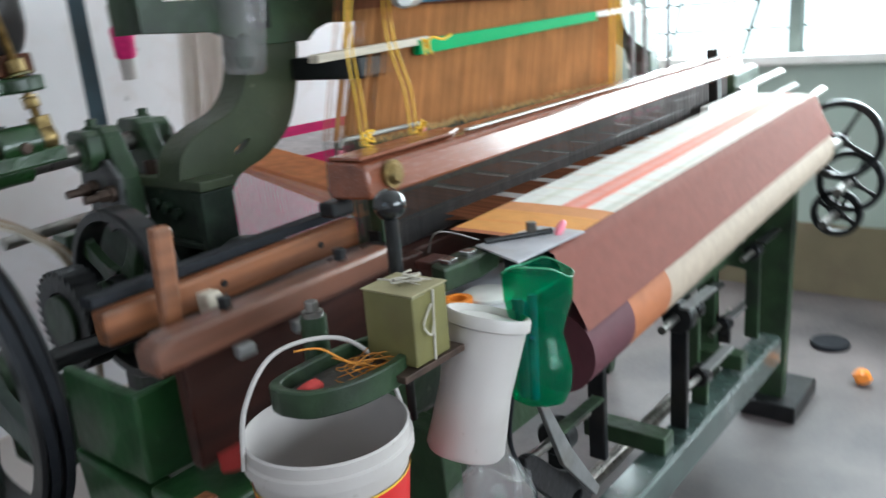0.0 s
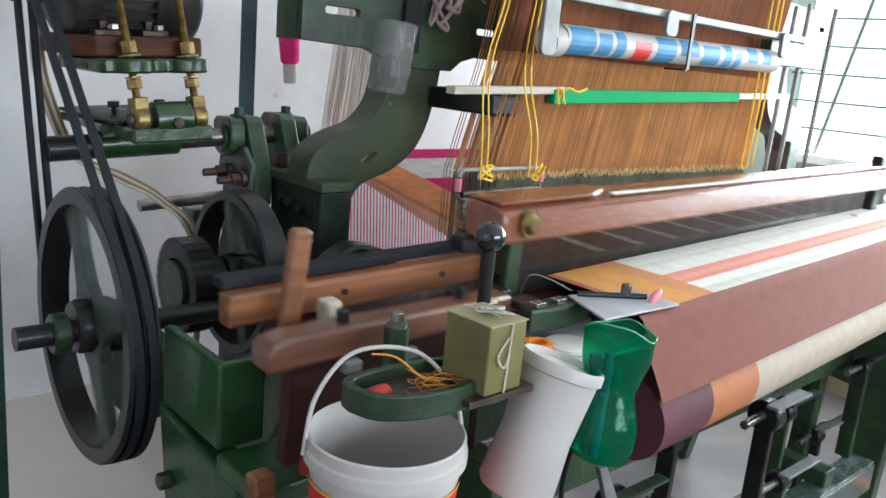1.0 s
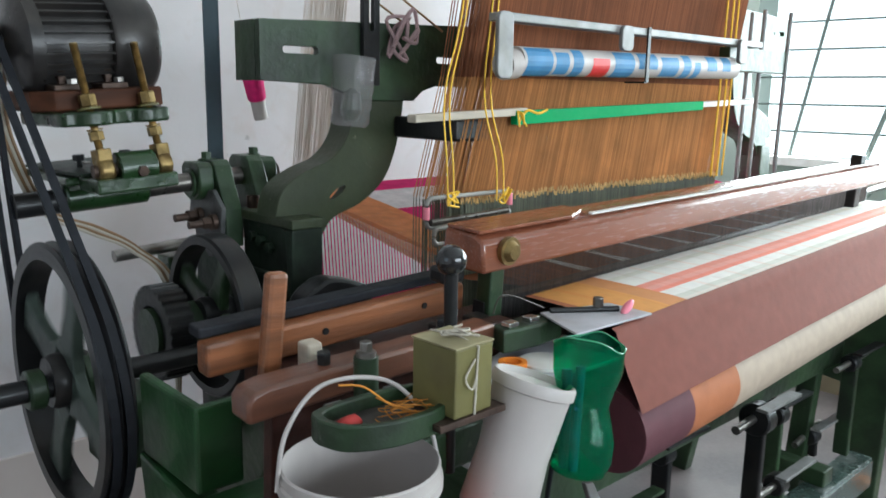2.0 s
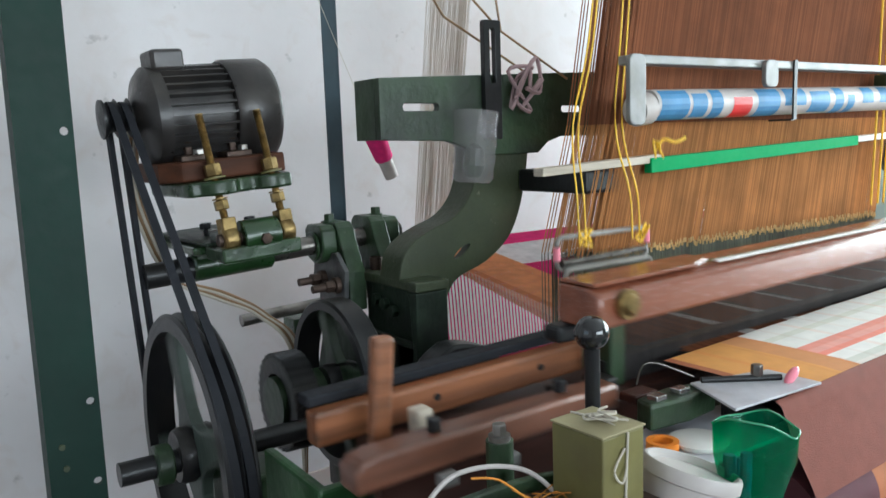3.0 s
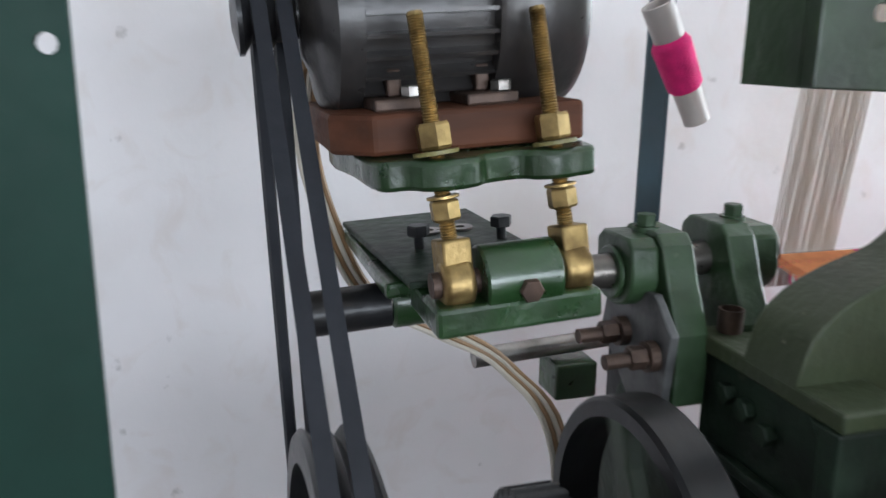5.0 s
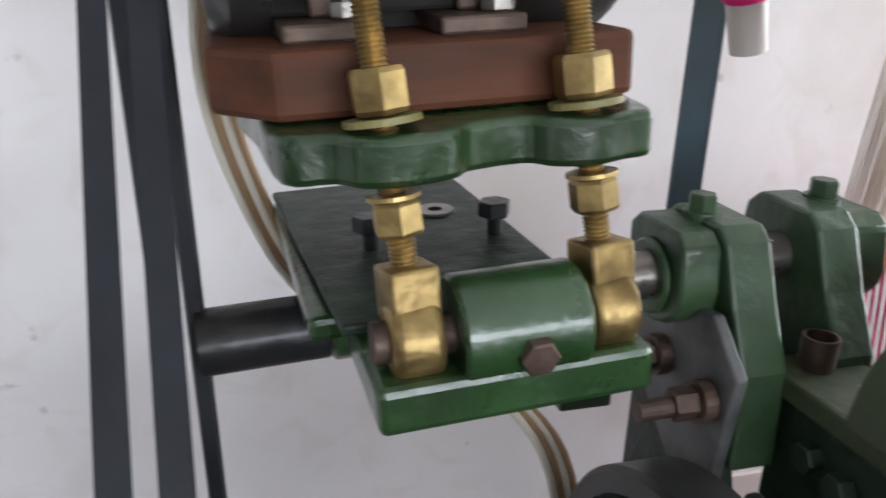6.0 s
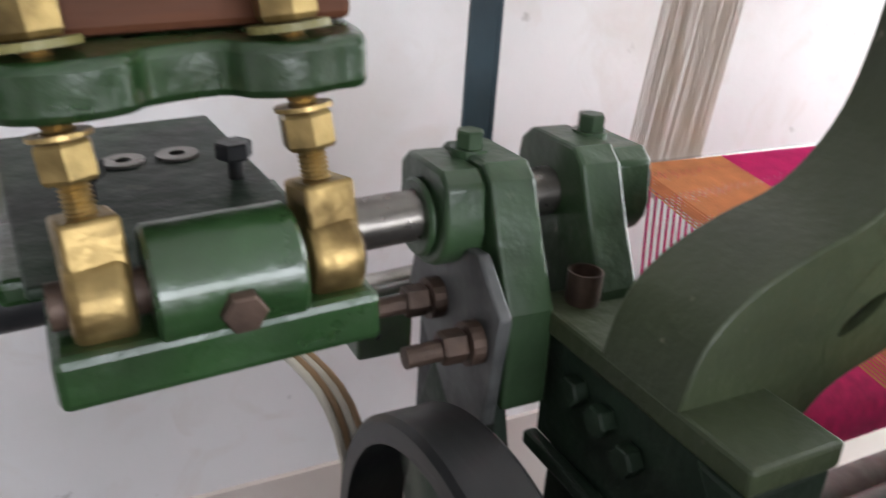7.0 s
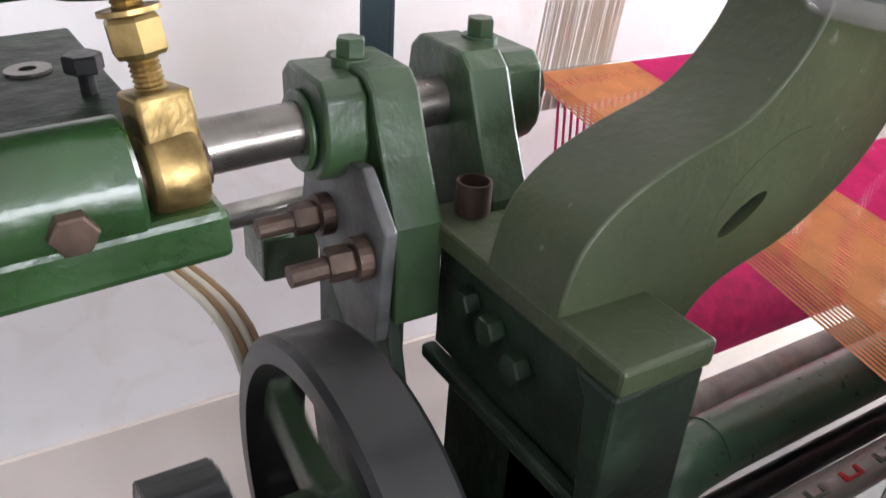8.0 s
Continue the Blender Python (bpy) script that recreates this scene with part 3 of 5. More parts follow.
def build_frame():
    # left side frame with its top block and curved arm
    part("block", boxes((0.876, 0.945, 1.83, 2.038, 1.144, 1.162)), GREEN_DUST, loom, "dusty green top block", bevel=0.003)
    part("column", slab([(1.832, 1.1435), (1.868, 1.1435), (1.856, 1.128), (1.850, 1.05), (1.848, 0.70), (1.832, 0.70), (1.832, 0.98), (1.826, 1.0), (1.832, 1.03)], "yz", 0.876, 0.942), GRIMY, loom, "dark green end column", bevel=0.003)
    part("side_casting", slab([(0.905, 0.80), (0.945, 0.80), (0.958, 0.95), (0.972, 1.02), (0.957, 1.04), (0.962, 1.09), (0.905, 1.09)], "xz", 1.865, 1.95), GRIMY, loom, bevel=0.006)
    part("web", boxes((0.891, 0.94, 1.852, 2.03, 1.05, 1.140)), GRIMY, loom)
    part("lower_web", boxes((0.905, 0.94, 1.852, 2.028, 0.86, 1.049)), GRIMY, loom)
    part("rib", boxes((0.878, 0.8905, 1.852, 2.03, 1.040, 1.052)), GRIMY, loom, bevel=0.003)
    for y, z in ((1.955, 1.108), (1.985, 1.112), (1.925, 1.098)):
        bm = bmesh.new()
        hexagon(bm, (0.878, y, z), (0.8905, y, z), 0.011)
        part("bolt", bm, GRIMY, loom)
    prof = [(0.876, 1.158), (0.886, 1.198), (0.91, 1.224), (0.95, 1.244), (1.0, 1.262), (1.035, 1.297), (1.05, 1.34), (1.055, 1.395), (1.055, 1.50),
            (1.20, 1.50), (1.182, 1.40), (1.172, 1.335), (1.155, 1.268), (1.125, 1.213), (1.07, 1.173), (1.01, 1.152), (0.985, 1.13), (0.965, 1.09), (0.955, 1.095), (0.91, 1.092), (0.905, 1.158)]
    def oval(u, v, a, b, tilt, n=16):
        c, q = math.cos(radians(tilt)), math.sin(radians(tilt))
        return [(u + a * math.cos(t) * c - b * math.sin(t) * q, v + a * math.cos(t) * q + b * math.sin(t) * c) for t in [2 * math.pi * k / n for k in range(n)]]
    # the casting is hollow behind a thin web that carries the slot
    part("arm", slab([(u, v) for u, v in curve2(prof)], "xz", 1.885, 1.955, [oval(1.034, 1.204, 0.05, 0.028, 40, 24)]), GREEN_DUST, loom, "curved dusty green cast arm", smooth=35, bevel=0.004)
    part("arm_web", slab(oval(1.034, 1.204, 0.056, 0.034, 40, 32), "xz", 1.8847, 1.890, [oval(1.014, 1.198, 0.022, 0.0065, 32)]), GREEN_DUST, loom, "thin slotted web of the arm", smooth=35)
    plate = [(0.842, 1.405), (0.98, 1.400), (1.02, 1.386), (1.05, 1.372), (1.19, 1.372), (1.215, 1.392), (1.25, 1.402), (1.42, 1.40), (1.42, 1.53), (1.1, 1.517), (0.842, 1.508)]
    part("top_rail", slab(plate, "xz", 1.868, 1.884, [rounded(0.888, 0.962, 1.453, 1.466, 0.006), rounded(1.251, 1.313, 1.448, 1.461, 0.006)]), GREEN, loom, bevel=0.002)
    part("far_arm", slab([(3.70 - u, v + 0.10) for u, v in curve2(prof)], "xz", 1.885, 1.955), GREEN, loom, "curved green cast arm", smooth=35, bevel=0.006)
    part("far_top_rail", slab([(3.70 - u, v + 0.14) for u, v in plate], "xz", 1.868, 1.884, [rounded(2.738, 2.812, 1.593, 1.606, 0.006)]), GREEN, loom, bevel=0.002)
    for x, y in ((2.22, 1.66), (2.27, 1.72), (2.33, 1.64)):
        part("hanger_rod", rods(((x, y, 1.06), (x + 0.02, y, 1.62), 0.006, 10)), GREY_METAL, loom)
    part("far_column", boxes((2.73, 2.80, 1.87, 1.95, 0.9, 1.235)), GREEN, loom, bevel=0.004)
    part("hanger_bar", boxes((2.03, 2.36, 1.64, 1.67, 1.455, 1.515)), GREEN, loom, bevel=0.003)
    part("end_plate", boxes((0.842, 0.850, 1.8845, 1.952, 1.405, 1.508)), GREEN, loom)
    part("slotted_bracket", slab(rounded(1.055, 1.093, 1.40, 1.612, 0.004), "xz", 1.855, 1.867, [rounded(1.068, 1.08, 1.50, 1.598, 0.005)]), BLACK, loom, bevel=0.001)
    part("lath_bracket", boxes((1.15, 1.235, 1.70, 1.884, 1.30, 1.342)), BLACK, loom, bevel=0.006)
    part("tube", lathe(bmesh.new(), [(0.0115, 0), (0.0125, 0.003), (0.0125, 0.024), (0.0105, 0.024), (0.0105, 0.002)], pose(0.905, 2.016, 1.162), 24, caps=False), RUST, loom, "rusty pipe stub", smooth=40)
    part("picker_casting", slab(curve2([(0.825, 0.93), (0.827, 1.02), (0.84, 1.05), (0.865, 1.066), (0.89, 1.073), (0.945, 1.06), (0.974, 1.034), (0.974, 0.93), (0.825, 0.93)], 3)[:-1], "xz", 1.725, 1.775), BLACK, loom, "rounded black iron casting", smooth=40, bevel=0.006)
    # lower frame, far frame and rails
    part("side_frame", slab([(1.30, 0), (1.42, 0), (1.50, 0.55), (1.62, 0.72), (1.86, 0.76), (2.02, 0.5), (2.1, 0), (2.2, 0), (2.12, 0.65), (2.05, 0.92), (1.82, 0.94), (1.62, 0.86), (1.34, 0.84)], "yz", 0.86, 0.90), GREEN, loom, bevel=0.004)
    part("side_frame", slab([(1.40, 0), (1.50, 0), (1.52, 0.5), (1.95, 0.55), (2.05, 0), (2.2, 0), (2.12, 0.98), (1.6, 1.02), (1.38, 1.02)], "yz", 2.72, 2.77), GREEN, loom, bevel=0.004)
    part("foot", boxes((2.66, 2.93, 1.34, 1.52, 0, 0.06)), BLACK, loom, bevel=0.006)
    part("front_rail", boxes((0.9, 2.62, 1.385, 1.455, 0.318, 0.328), (0.9, 2.62, 1.38, 1.388, 0.235, 0.318)), WORN_SHEEN_RAIL, loom, "worn green angle-iron rail with scuffs and painted-in sheen on top", bevel=0.001)
    part("rocking_shaft", rods(((0.9, 1.60, 0.20), (2.62, 1.60, 0.20), 0.022, 20)), SHAFT, loom, smooth=40)
    part("tie_shaft", rods(((0.9, 1.95, 0.42), (2.62, 1.95, 0.42), 0.025, 20)), SHAFT, loom, smooth=40)
    part("cross_girt", boxes((0.9, 2.62, 1.50, 1.56, 0.60, 0.72)), GREEN, loom, bevel=0.004)
    part("breast_beam", breast(), BLACK, loom, bevel=0.01)
    # brackets and small iron under the cloth roll
    rng = random.Random(11)
    for x in (1.42, 1.66, 1.9, 2.05, 2.2, 2.34, 2.48, 2.56):
        y, z = rng.uniform(1.42, 1.6), rng.uniform(0.34, 0.62)
        a, b = rng.uniform(0.03, 0.06), rng.uniform(0.05, 0.12)
        lug = part("lug", boxes((x, x + 0.02, y - 0.022, y + 0.022, 0.3285, z + 0.02)), rng.choice((BLACK, GREEN)), loom, bevel=0.004)
        part("boss", disc_x(bmesh.new(), x - 0.012, x + 0.032, y, z + 0.02, a * 0.55 + 0.008, 20, 0.004), BLACK, lug, smooth=40)
        part("link", rods(((x - 0.10, y, z + 0.02), (x + 0.12, y + rng.uniform(-0.02, 0.02), z + 0.02 + b * 0.1), 0.007 + a * 0.06, 14)), rng.choice((SHAFT, GREY_METAL, STEEL)), loom, smooth=40)
        part("strap", boxes((x - 0.05, x + 0.13, y - 0.05, y - 0.02, z + 0.06, z + 0.068)), rng.choice((GREY_METAL, GREEN, BLACK)), loom, bevel=0.002)
    for x in (1.3, 1.75, 2.3):
        part("bearer", boxes((x, x + 0.06, 1.40, 1.62, 0.3285, 0.375)), GREEN, loom, bevel=0.004)


def curve2(pts, n=4):
    return [(p.x, p.y) for p in curve_pts([(u, v, 0) for u, v in pts], n)]


build_frame()


# the motor mount hangs on its shaft with one end dropped
MOUNT = Matrix.Translation((0.81, 2.088, 1.212)) @ pose(0, 0, 0, 0, -3.7, 0) @ Matrix.Translation((-0.816, -2.121, -1.193))
SHAFT_LEAN = Matrix.Translation((0.81, 2.088, 1.212)) @ pose(0, 0, 0, 0, -3.7, 0) @ Matrix.Translation((-0.81, -2.088, -1.212))


def build_drive():
    # bearings and motor bracket on their shaft
    part("bracket_shaft", rods(((0.53, 2.088, 1.212), (1.0, 2.088, 1.212), 0.0182, 28)), SHAFT, loom, smooth=40).matrix_basis = SHAFT_LEAN
    part("shaft_end", rods(((0.495, 2.088, 1.209), (0.575, 2.088, 1.209), 0.0215, 28)), BLACK, loom, smooth=40).matrix_basis = SHAFT_LEAN
    sleeve = bmesh.new()
    disc_x(sleeve, 0.576, 0.722, 2.088, 1.212, 0.0265, 28, 0.003)
    box(sleeve, 0.582, 0.716, 2.066, 2.110, 1.225, 1.2455)
    part("sleeve", sleeve, GREEN_LIGHT, loom, "green cast sleeve round the shaft", smooth=40).matrix_basis = SHAFT_LEAN
    # each bearing: a strut that leans on the top block, and a capped barrel beside it
    strut = [(2.050, 1.246), (2.062, 1.256), (2.118, 1.256), (2.131, 1.245), (2.136, 1.212), (2.126, 1.18), (2.10, 1.15), (2.075, 1.092), (2.008, 1.092), (2.011, 1.165), (2.032, 1.205)]
    barrel = [(2.053, 1.243), (2.064, 1.252), (2.115, 1.252), (2.127, 1.242)] + [(2.088 + 0.040 * math.cos(radians(q)), 1.212 + 0.034 * math.sin(radians(q))) for q in range(20, -201, -20)]
    for x0, x1, c0, c1, rise in ((0.843, 0.879, 0.812, 0.8425, -0.002), (0.916, 0.950, 0.9505, 0.982, 0.004)):
        b = part("bearing", slab(strut, "yz", x0, x1), GREEN, loom, "green painted bearing block", bevel=0.003)
        b.matrix_basis = pose(0, 0, rise)
        part("barrel", slab(barrel, "yz", c0, c1), GREEN, b, smooth=30, bevel=0.003)
        for e0, e1 in ((c0 - 0.006, c0 - 0.0005), (c1 + 0.0005, c1 + 0.006)):
            if not x0 < (e0 + e1) / 2 < x1:
                part("lip", disc_x(bmesh.new(), e0, e1, 2.088, 1.212, 0.028, 28, 0.002), GREEN, b, smooth=40)
        xm = (min(x0, c0) + max(x1, c1)) / 2 + 0.004
        bm = bmesh.new()
        hexagon(bm, (xm, 2.094, 1.2565), (xm, 2.094, 1.270), 0.0105)
        rod(bm, (xm, 2.094, 1.251), (xm, 2.094, 1.2575), 0.0135, 20)
        part("bolt", bm, GREEN, b)
    part("backplate", slab([(2.000, 1.168), (2.035, 1.20), (2.125, 1.19), (2.138, 1.135), (2.06, 1.066), (2.010, 1.08)], "yz", 0.829, 0.839), PLATE, loom, "dusty grey steel backing plate", bevel=0.002)
    part("stay_post", boxes((0.851, 0.876, 2.05, 2.16, 0.70, 1.16)), BLACK, loom, bevel=0.004)
    part("stay_flange", slab([(2.02, 1.11), (2.10, 1.10), (2.16, 0.95), (2.10, 0.72), (2.0, 0.70), (1.98, 0.98)], "yz", 0.8395, 0.8505), GRIMY, loom, bevel=0.002)
    for y, z in ((2.085, 1.146), (2.026, 1.140)):
        bm = bmesh.new()
        hexagon(bm, (0.800, y, z), (0.818, y, z), 0.012)
        rod(bm, (0.775, y, z - 0.002), (0.832, y, z), 0.0075)
        rod(bm, (0.8185, y, z), (0.8285, y, z), 0.0155, 20)
        part("set_bolt", bm, RUST, loom)
    base = part("motor_bracket", boxes((0.582, 0.716, 1.944, 2.03, 1.216, 1.24), (0.562, 0.706, 2.03, 2.25, 1.224, 1.238)), GREEN_LIGHT, loom, "glossy green cast motor bracket", bevel=0.004)
    base.matrix_basis = MOUNT
    part("slide_plate", slab([(0.576, 2.0), (0.710, 2.0), (0.702, 2.245), (0.562, 2.245)], "xy", 1.2405, 1.2465), GRIMY, base, bevel=0.002)
    bm = bmesh.new()
    disc_x(bm, 0.622, 0.684, 1.968, 1.252, 0.027, 32, 0.002)
    box(bm, 0.622, 0.684, 1.946, 1.99, 1.225, 1.25)
    part("boss", bm, GREEN_LIGHT, base, smooth=40)
    bm = bmesh.new()
    hexagon(bm, (0.655, 1.944, 1.248), (0.655, 1.936, 1.247), 0.0095)
    part("boss_screw", bm, RUST, base)
    part("pin", rods(((0.585, 1.968, 1.252), (0.715, 1.968, 1.252), 0.010, 20)), RUST, base, smooth=40)
    for p in ((0.690, 2.10, 1.2465), (0.61, 2.10, 1.2465)):
        bm = bmesh.new()
        rod(bm, p, (p[0], p[1], p[2] + 0.012), 0.0045)
        hexagon(bm, (p[0], p[1], p[2] + 0.012), (p[0], p[1], p[2] + 0.022), 0.0105)
        part("hold_down_bolt", bm, BLACK, base)
        part("washer", lathe(bmesh.new(), [(0.005, 0.0), (0.013, 0.0), (0.013, 0.002), (0.005, 0.002), (0.005, 0.0)], pose(0.65 + (p[0] - 0.65) * 0.4, p[1] + 0.055, 1.2468), 24, caps=False), SHAFT, base)
    # eye bolts, studs and nuts
    for x in (0.604, 0.700):
        bm = bmesh.new()
        disc_x(bm, x - 0.0125, x + 0.0125, 1.968, 1.252, 0.0195, 36, 0.003)
        box(bm, x - 0.012, x + 0.012, 1.960, 1.984, 1.258, 1.286, Matrix.Translation((x, 1.972, 1.27)) @ pose(0, 0, 0, -8, 0, 8) @ Matrix.Translation((-x, -1.972, -1.27)))
        eye = part("eye_bolt", bm, BRASS, loom, "yellow zinc-plated eye bolt", smooth=30, bevel=0.0025)
        eye.matrix_basis = MOUNT
        top = Vector((x - 0.012, 2.0, 1.452))
        foot = Vector((x, 1.976, 1.28))
        d = (top - foot).normalized()
        m, l = axis(foot, top)
        n = int(l / 0.0021)
        prof = []
        for i in range(n):
            prof += [(0.0056, i * 0.0021), (0.0066, i * 0.0021 + 0.00105)]
        part("stud", lathe(bmesh.new(), prof + [(0.0056, l)], m, 14), BRASS, eye, "threaded yellow stud")
        for s, r, w in ((0.019, 0.0118, 0.016), (0.073, 0.0135, 0.020)):
            bm = bmesh.new()
            p = foot + d * s
            hexagon(bm, p, p + d * w, r)
            part("nut", bm, BRASS, eye)
        bm = bmesh.new()
        p = foot + d * 0.069
        rod(bm, p, p + d * 0.003, 0.0175, 28)
        part("washer", bm, OLIVE, eye)
        bm = bmesh.new()
        p = foot + d * 0.036
        rod(bm, p, p + d * 0.002, 0.0125, 28)
        part("washer", bm, BRASS, eye)
    yoke = [(0.548, 2.06), (0.553, 1.99), (0.575, 1.982), (0.585, 1.971), (0.605, 1.966), (0.628, 1.971), (0.638, 1.98), (0.664, 1.984), (0.674, 1.974), (0.692, 1.968), (0.712, 1.973),
            (0.728, 1.983), (0.735, 2.06), (0.732, 2.17), (0.555, 2.17)]
    part("yoke", slab(curve2(yoke + yoke[:1])[:-1], "xy", 1.323, 1.346), GREEN_LIGHT, loom, "glossy green cast yoke", smooth=40, bevel=0.004).matrix_basis = MOUNT
    part("packing_block", slab([(0.528, 2.04), (0.556, 2.006), (0.731, 2.006), (0.731, 2.19), (0.528, 2.19)], "xy", 1.347, 1.379), WOOD_BLOCK, loom, "brown hardwood packing block", bevel=0.004).matrix_basis = MOUNT
    # crankshaft and gear
    part("crank_shaft", rods(((0.382, 1.853, 0.948), (0.90, 1.853, 0.948), 0.0175, 24)), BLACK, loom, smooth=40)
    part("shaft_collar", disc_x(bmesh.new(), 0.43, 0.455, 1.853, 0.948, 0.03, 24, 0.003), GREEN, loom, smooth=40)
    part("shaft_collar", disc_x(bmesh.new(), 0.505, 0.57, 1.853, 0.948, 0.04, 24, 0.004), GREEN, loom, smooth=40)
    part("axle_bearing", boxes((0.53, 0.62, 1.80, 1.91, 0.80, 0.91)), GREEN, loom, bevel=0.006)


build_drive()


def gear(r, w, teeth, bore):
    bm = bmesh.new()
    prof = []
    for k in range(teeth):
        for da, rr in ((0, r), (0.3, r), (0.5, r - 0.008), (0.8, r - 0.008)):
            a = 2 * math.pi * (k + da) / teeth
            prof.append((rr * math.cos(a), rr * math.sin(a)))
    ring = [(bore * math.cos(2 * math.pi * i / 24), bore * math.sin(2 * math.pi * i / 24)) for i in range(24)]
    return slab(prof, "yz", -w / 2, w / 2, [ring])


flywheel = build_wheel("flywheel", (0.495, 1.865, 0.95), 0.045, 0.212, 0.026, 0.042, 4, 0.044, 20, 2, BLACK, SPOKE, "black drive pulley with greenish spokes")
crank_wheel = build_wheel("crank_wheel", (0.772, 1.928, 0.988), 0.046, 0.148, 0.018, 0.035, 4, 0.028, 0, 0, BLACK, GREEN, "dark cast crank wheel")
pinion = part("pinion_gear", gear(0.085, 0.045, 30, 0.05), BLACK, loom, "greasy black gear")
pinion.matrix_basis = pose(0.685, 1.95, 0.968)
part("pinion_hub", rods(((-0.03, 0, 0), (0.09, 0, 0), 0.045, 24)), GREEN, pinion, smooth=40)


def build_belts():
    a, b = (1.865, 0.95, 0.207), (2.084, 1.450, 0.026)
    for i, x in enumerate((0.485, 0.505)):
        d = Vector((b[0] - a[0], b[1] - a[1]))
        l, ang = d.length, math.atan2(d.y, d.x)
        off = math.acos((a[2] - b[2]) / l)
        pts = []
        for k in range(33):
            t = ang + off + (2 * math.pi - 2 * off) * k / 32
            pts.append((a[0] + a[2] * math.cos(t), a[1] + a[2] * math.sin(t)))
        for k in range(13):
            t = ang - off + 2 * off * k / 12
            pts.append((b[0] + b[2] * math.cos(t), b[1] + b[2] * math.sin(t)))
        bm = bmesh.new()
        n = len(pts)
        c = Vector((sum(p[0] for p in pts) / n, sum(p[1] for p in pts) / n))
        rings = []
        for k in range(n):
            p, q, o = Vector(pts[k]), Vector(pts[(k + 1) % n]), Vector(pts[k - 1])
            nd = (q - o).normalized()
            out = Vector((nd.y, -nd.x))
            if out.dot(p - c) < 0:
                out = -out
            xs = x - 0.020 * (p.y - 0.95) / 0.5
            rings.append([bm.verts.new((xs + u, p.x + out.x * v, p.y + out.y * v)) for u, v in ((-0.006, 0.006), (0.006, 0.006), (0.004, -0.004), (-0.004, -0.004))])
        for k in range(n):
            r0, r1 = rings[k], rings[(k + 1) % n]
            for j in range(4):
                bm.faces.new((r0[j], r0[(j + 1) % 4], r1[(j + 1) % 4], r1[j]))
        part("drive_belt", bm, RUBBER, loom, "black rubber drive belt")


build_belts()


def build_motor():
    m = thing("electric_motor", "dark grey finned electric motor bolted on a wooden block", "motor")
    y, z, r = 2.115, 1.453, 0.073
    bm = bmesh.new()
    disc_x(bm, 0.55, 0.69, y, z, r, 48)
    part("stator_body", bm, MOTOR, m, smooth=40)
    for k in range(30):
        a = radians(12 * k)
        if 250 < 12 * k < 290:
            continue
        f = bmesh.new()
        box(f, 0.562, 0.672, -0.0016, 0.0016, r - 0.004, r + 0.012, Matrix.Translation((0, y, z)) @ Matrix.Rotation(a - math.pi / 2, 4, "X"))
        part("fin", f, MOTOR, m)
    bm = bmesh.new()
    lathe(bm, [(0.03, -0.012), (0.048, -0.004), (0.072, 0), (0.084, 0.010), (0.084, 0.030), (0.072, 0.032)], Matrix.Translation((0.532, y, z)) @ pose(0, 0, 0, 0, 90, 0), 40)
    part("end_shield", bm, MOTOR, m, smooth=40)
    bm = bmesh.new()
    lathe(bm, [(0.088, 0), (0.091, 0.004), (0.091, 0.068), (0.083, 0.080), (0.03, 0.083)], Matrix.Translation((0.670, y, z)) @ pose(0, 0, 0, 0, 90, 0), 44)
    part("fan_cowl", bm, MOTOR, m, "smooth grey fan cowl", smooth=40)
    part("terminal_box", boxes((0.552, 0.606, y - 0.04, y + 0.03, z + r + 0.001, z + r + 0.036)), MOTOR, m, bevel=0.006)
    for x in (0.585, 0.660):
        for s in (-1, 1):
            ft = part("motor_foot", boxes((x - 0.022, x + 0.022, y + s * 0.06 - 0.03, y + s * 0.06 + 0.03, 1.3785, 1.388), (x - 0.006, x + 0.006, y + s * 0.045 - 0.02, y + s * 0.045 + 0.02, 1.388, 1.41)), RUST, m, bevel=0.002)
            bm = bmesh.new()
            hexagon(bm, (x + 0.012, y + s * 0.075, 1.388), (x + 0.012, y + s * 0.075, 1.397), 0.009)
            part("bolt", bm, STEEL, ft)
    bm = bmesh.new()
    mm = Matrix.Translation((0.470, y, z + 0.004)) @ pose(0, 0, 0, 0, 90, 0)
    lathe(bm, [(0.012, -0.004), (0.032, 0), (0.032, 0.004), (0.022, 0.011), (0.022, 0.019), (0.032, 0.024), (0.022, 0.031), (0.022, 0.039), (0.032, 0.044), (0.02, 0.048), (0.02, 0.07)], mm, 32)
    pulley = part("motor_pulley", bm, BLACK, m, "black two-groove pulley", smooth=30)
    m.matrix_basis = MOUNT
    return m


build_motor()


# slay: built where it stands in mid-swing, swinging about the rocking shaft
SLAY_Y, SLAY_Z = 1.60, 0.20
slay = part("slay", boxes((0.62, 2.68, 1.48, 1.60, 0.99, 1.052)), WOOD_DARK, loom, "dark wooden slay with shuttle box", bevel=0.004)


def slay_part(name, bm, material, label="", smooth=None, bevel=0.0):
    return part(name, bm, material, slay, label, smooth, bevel)


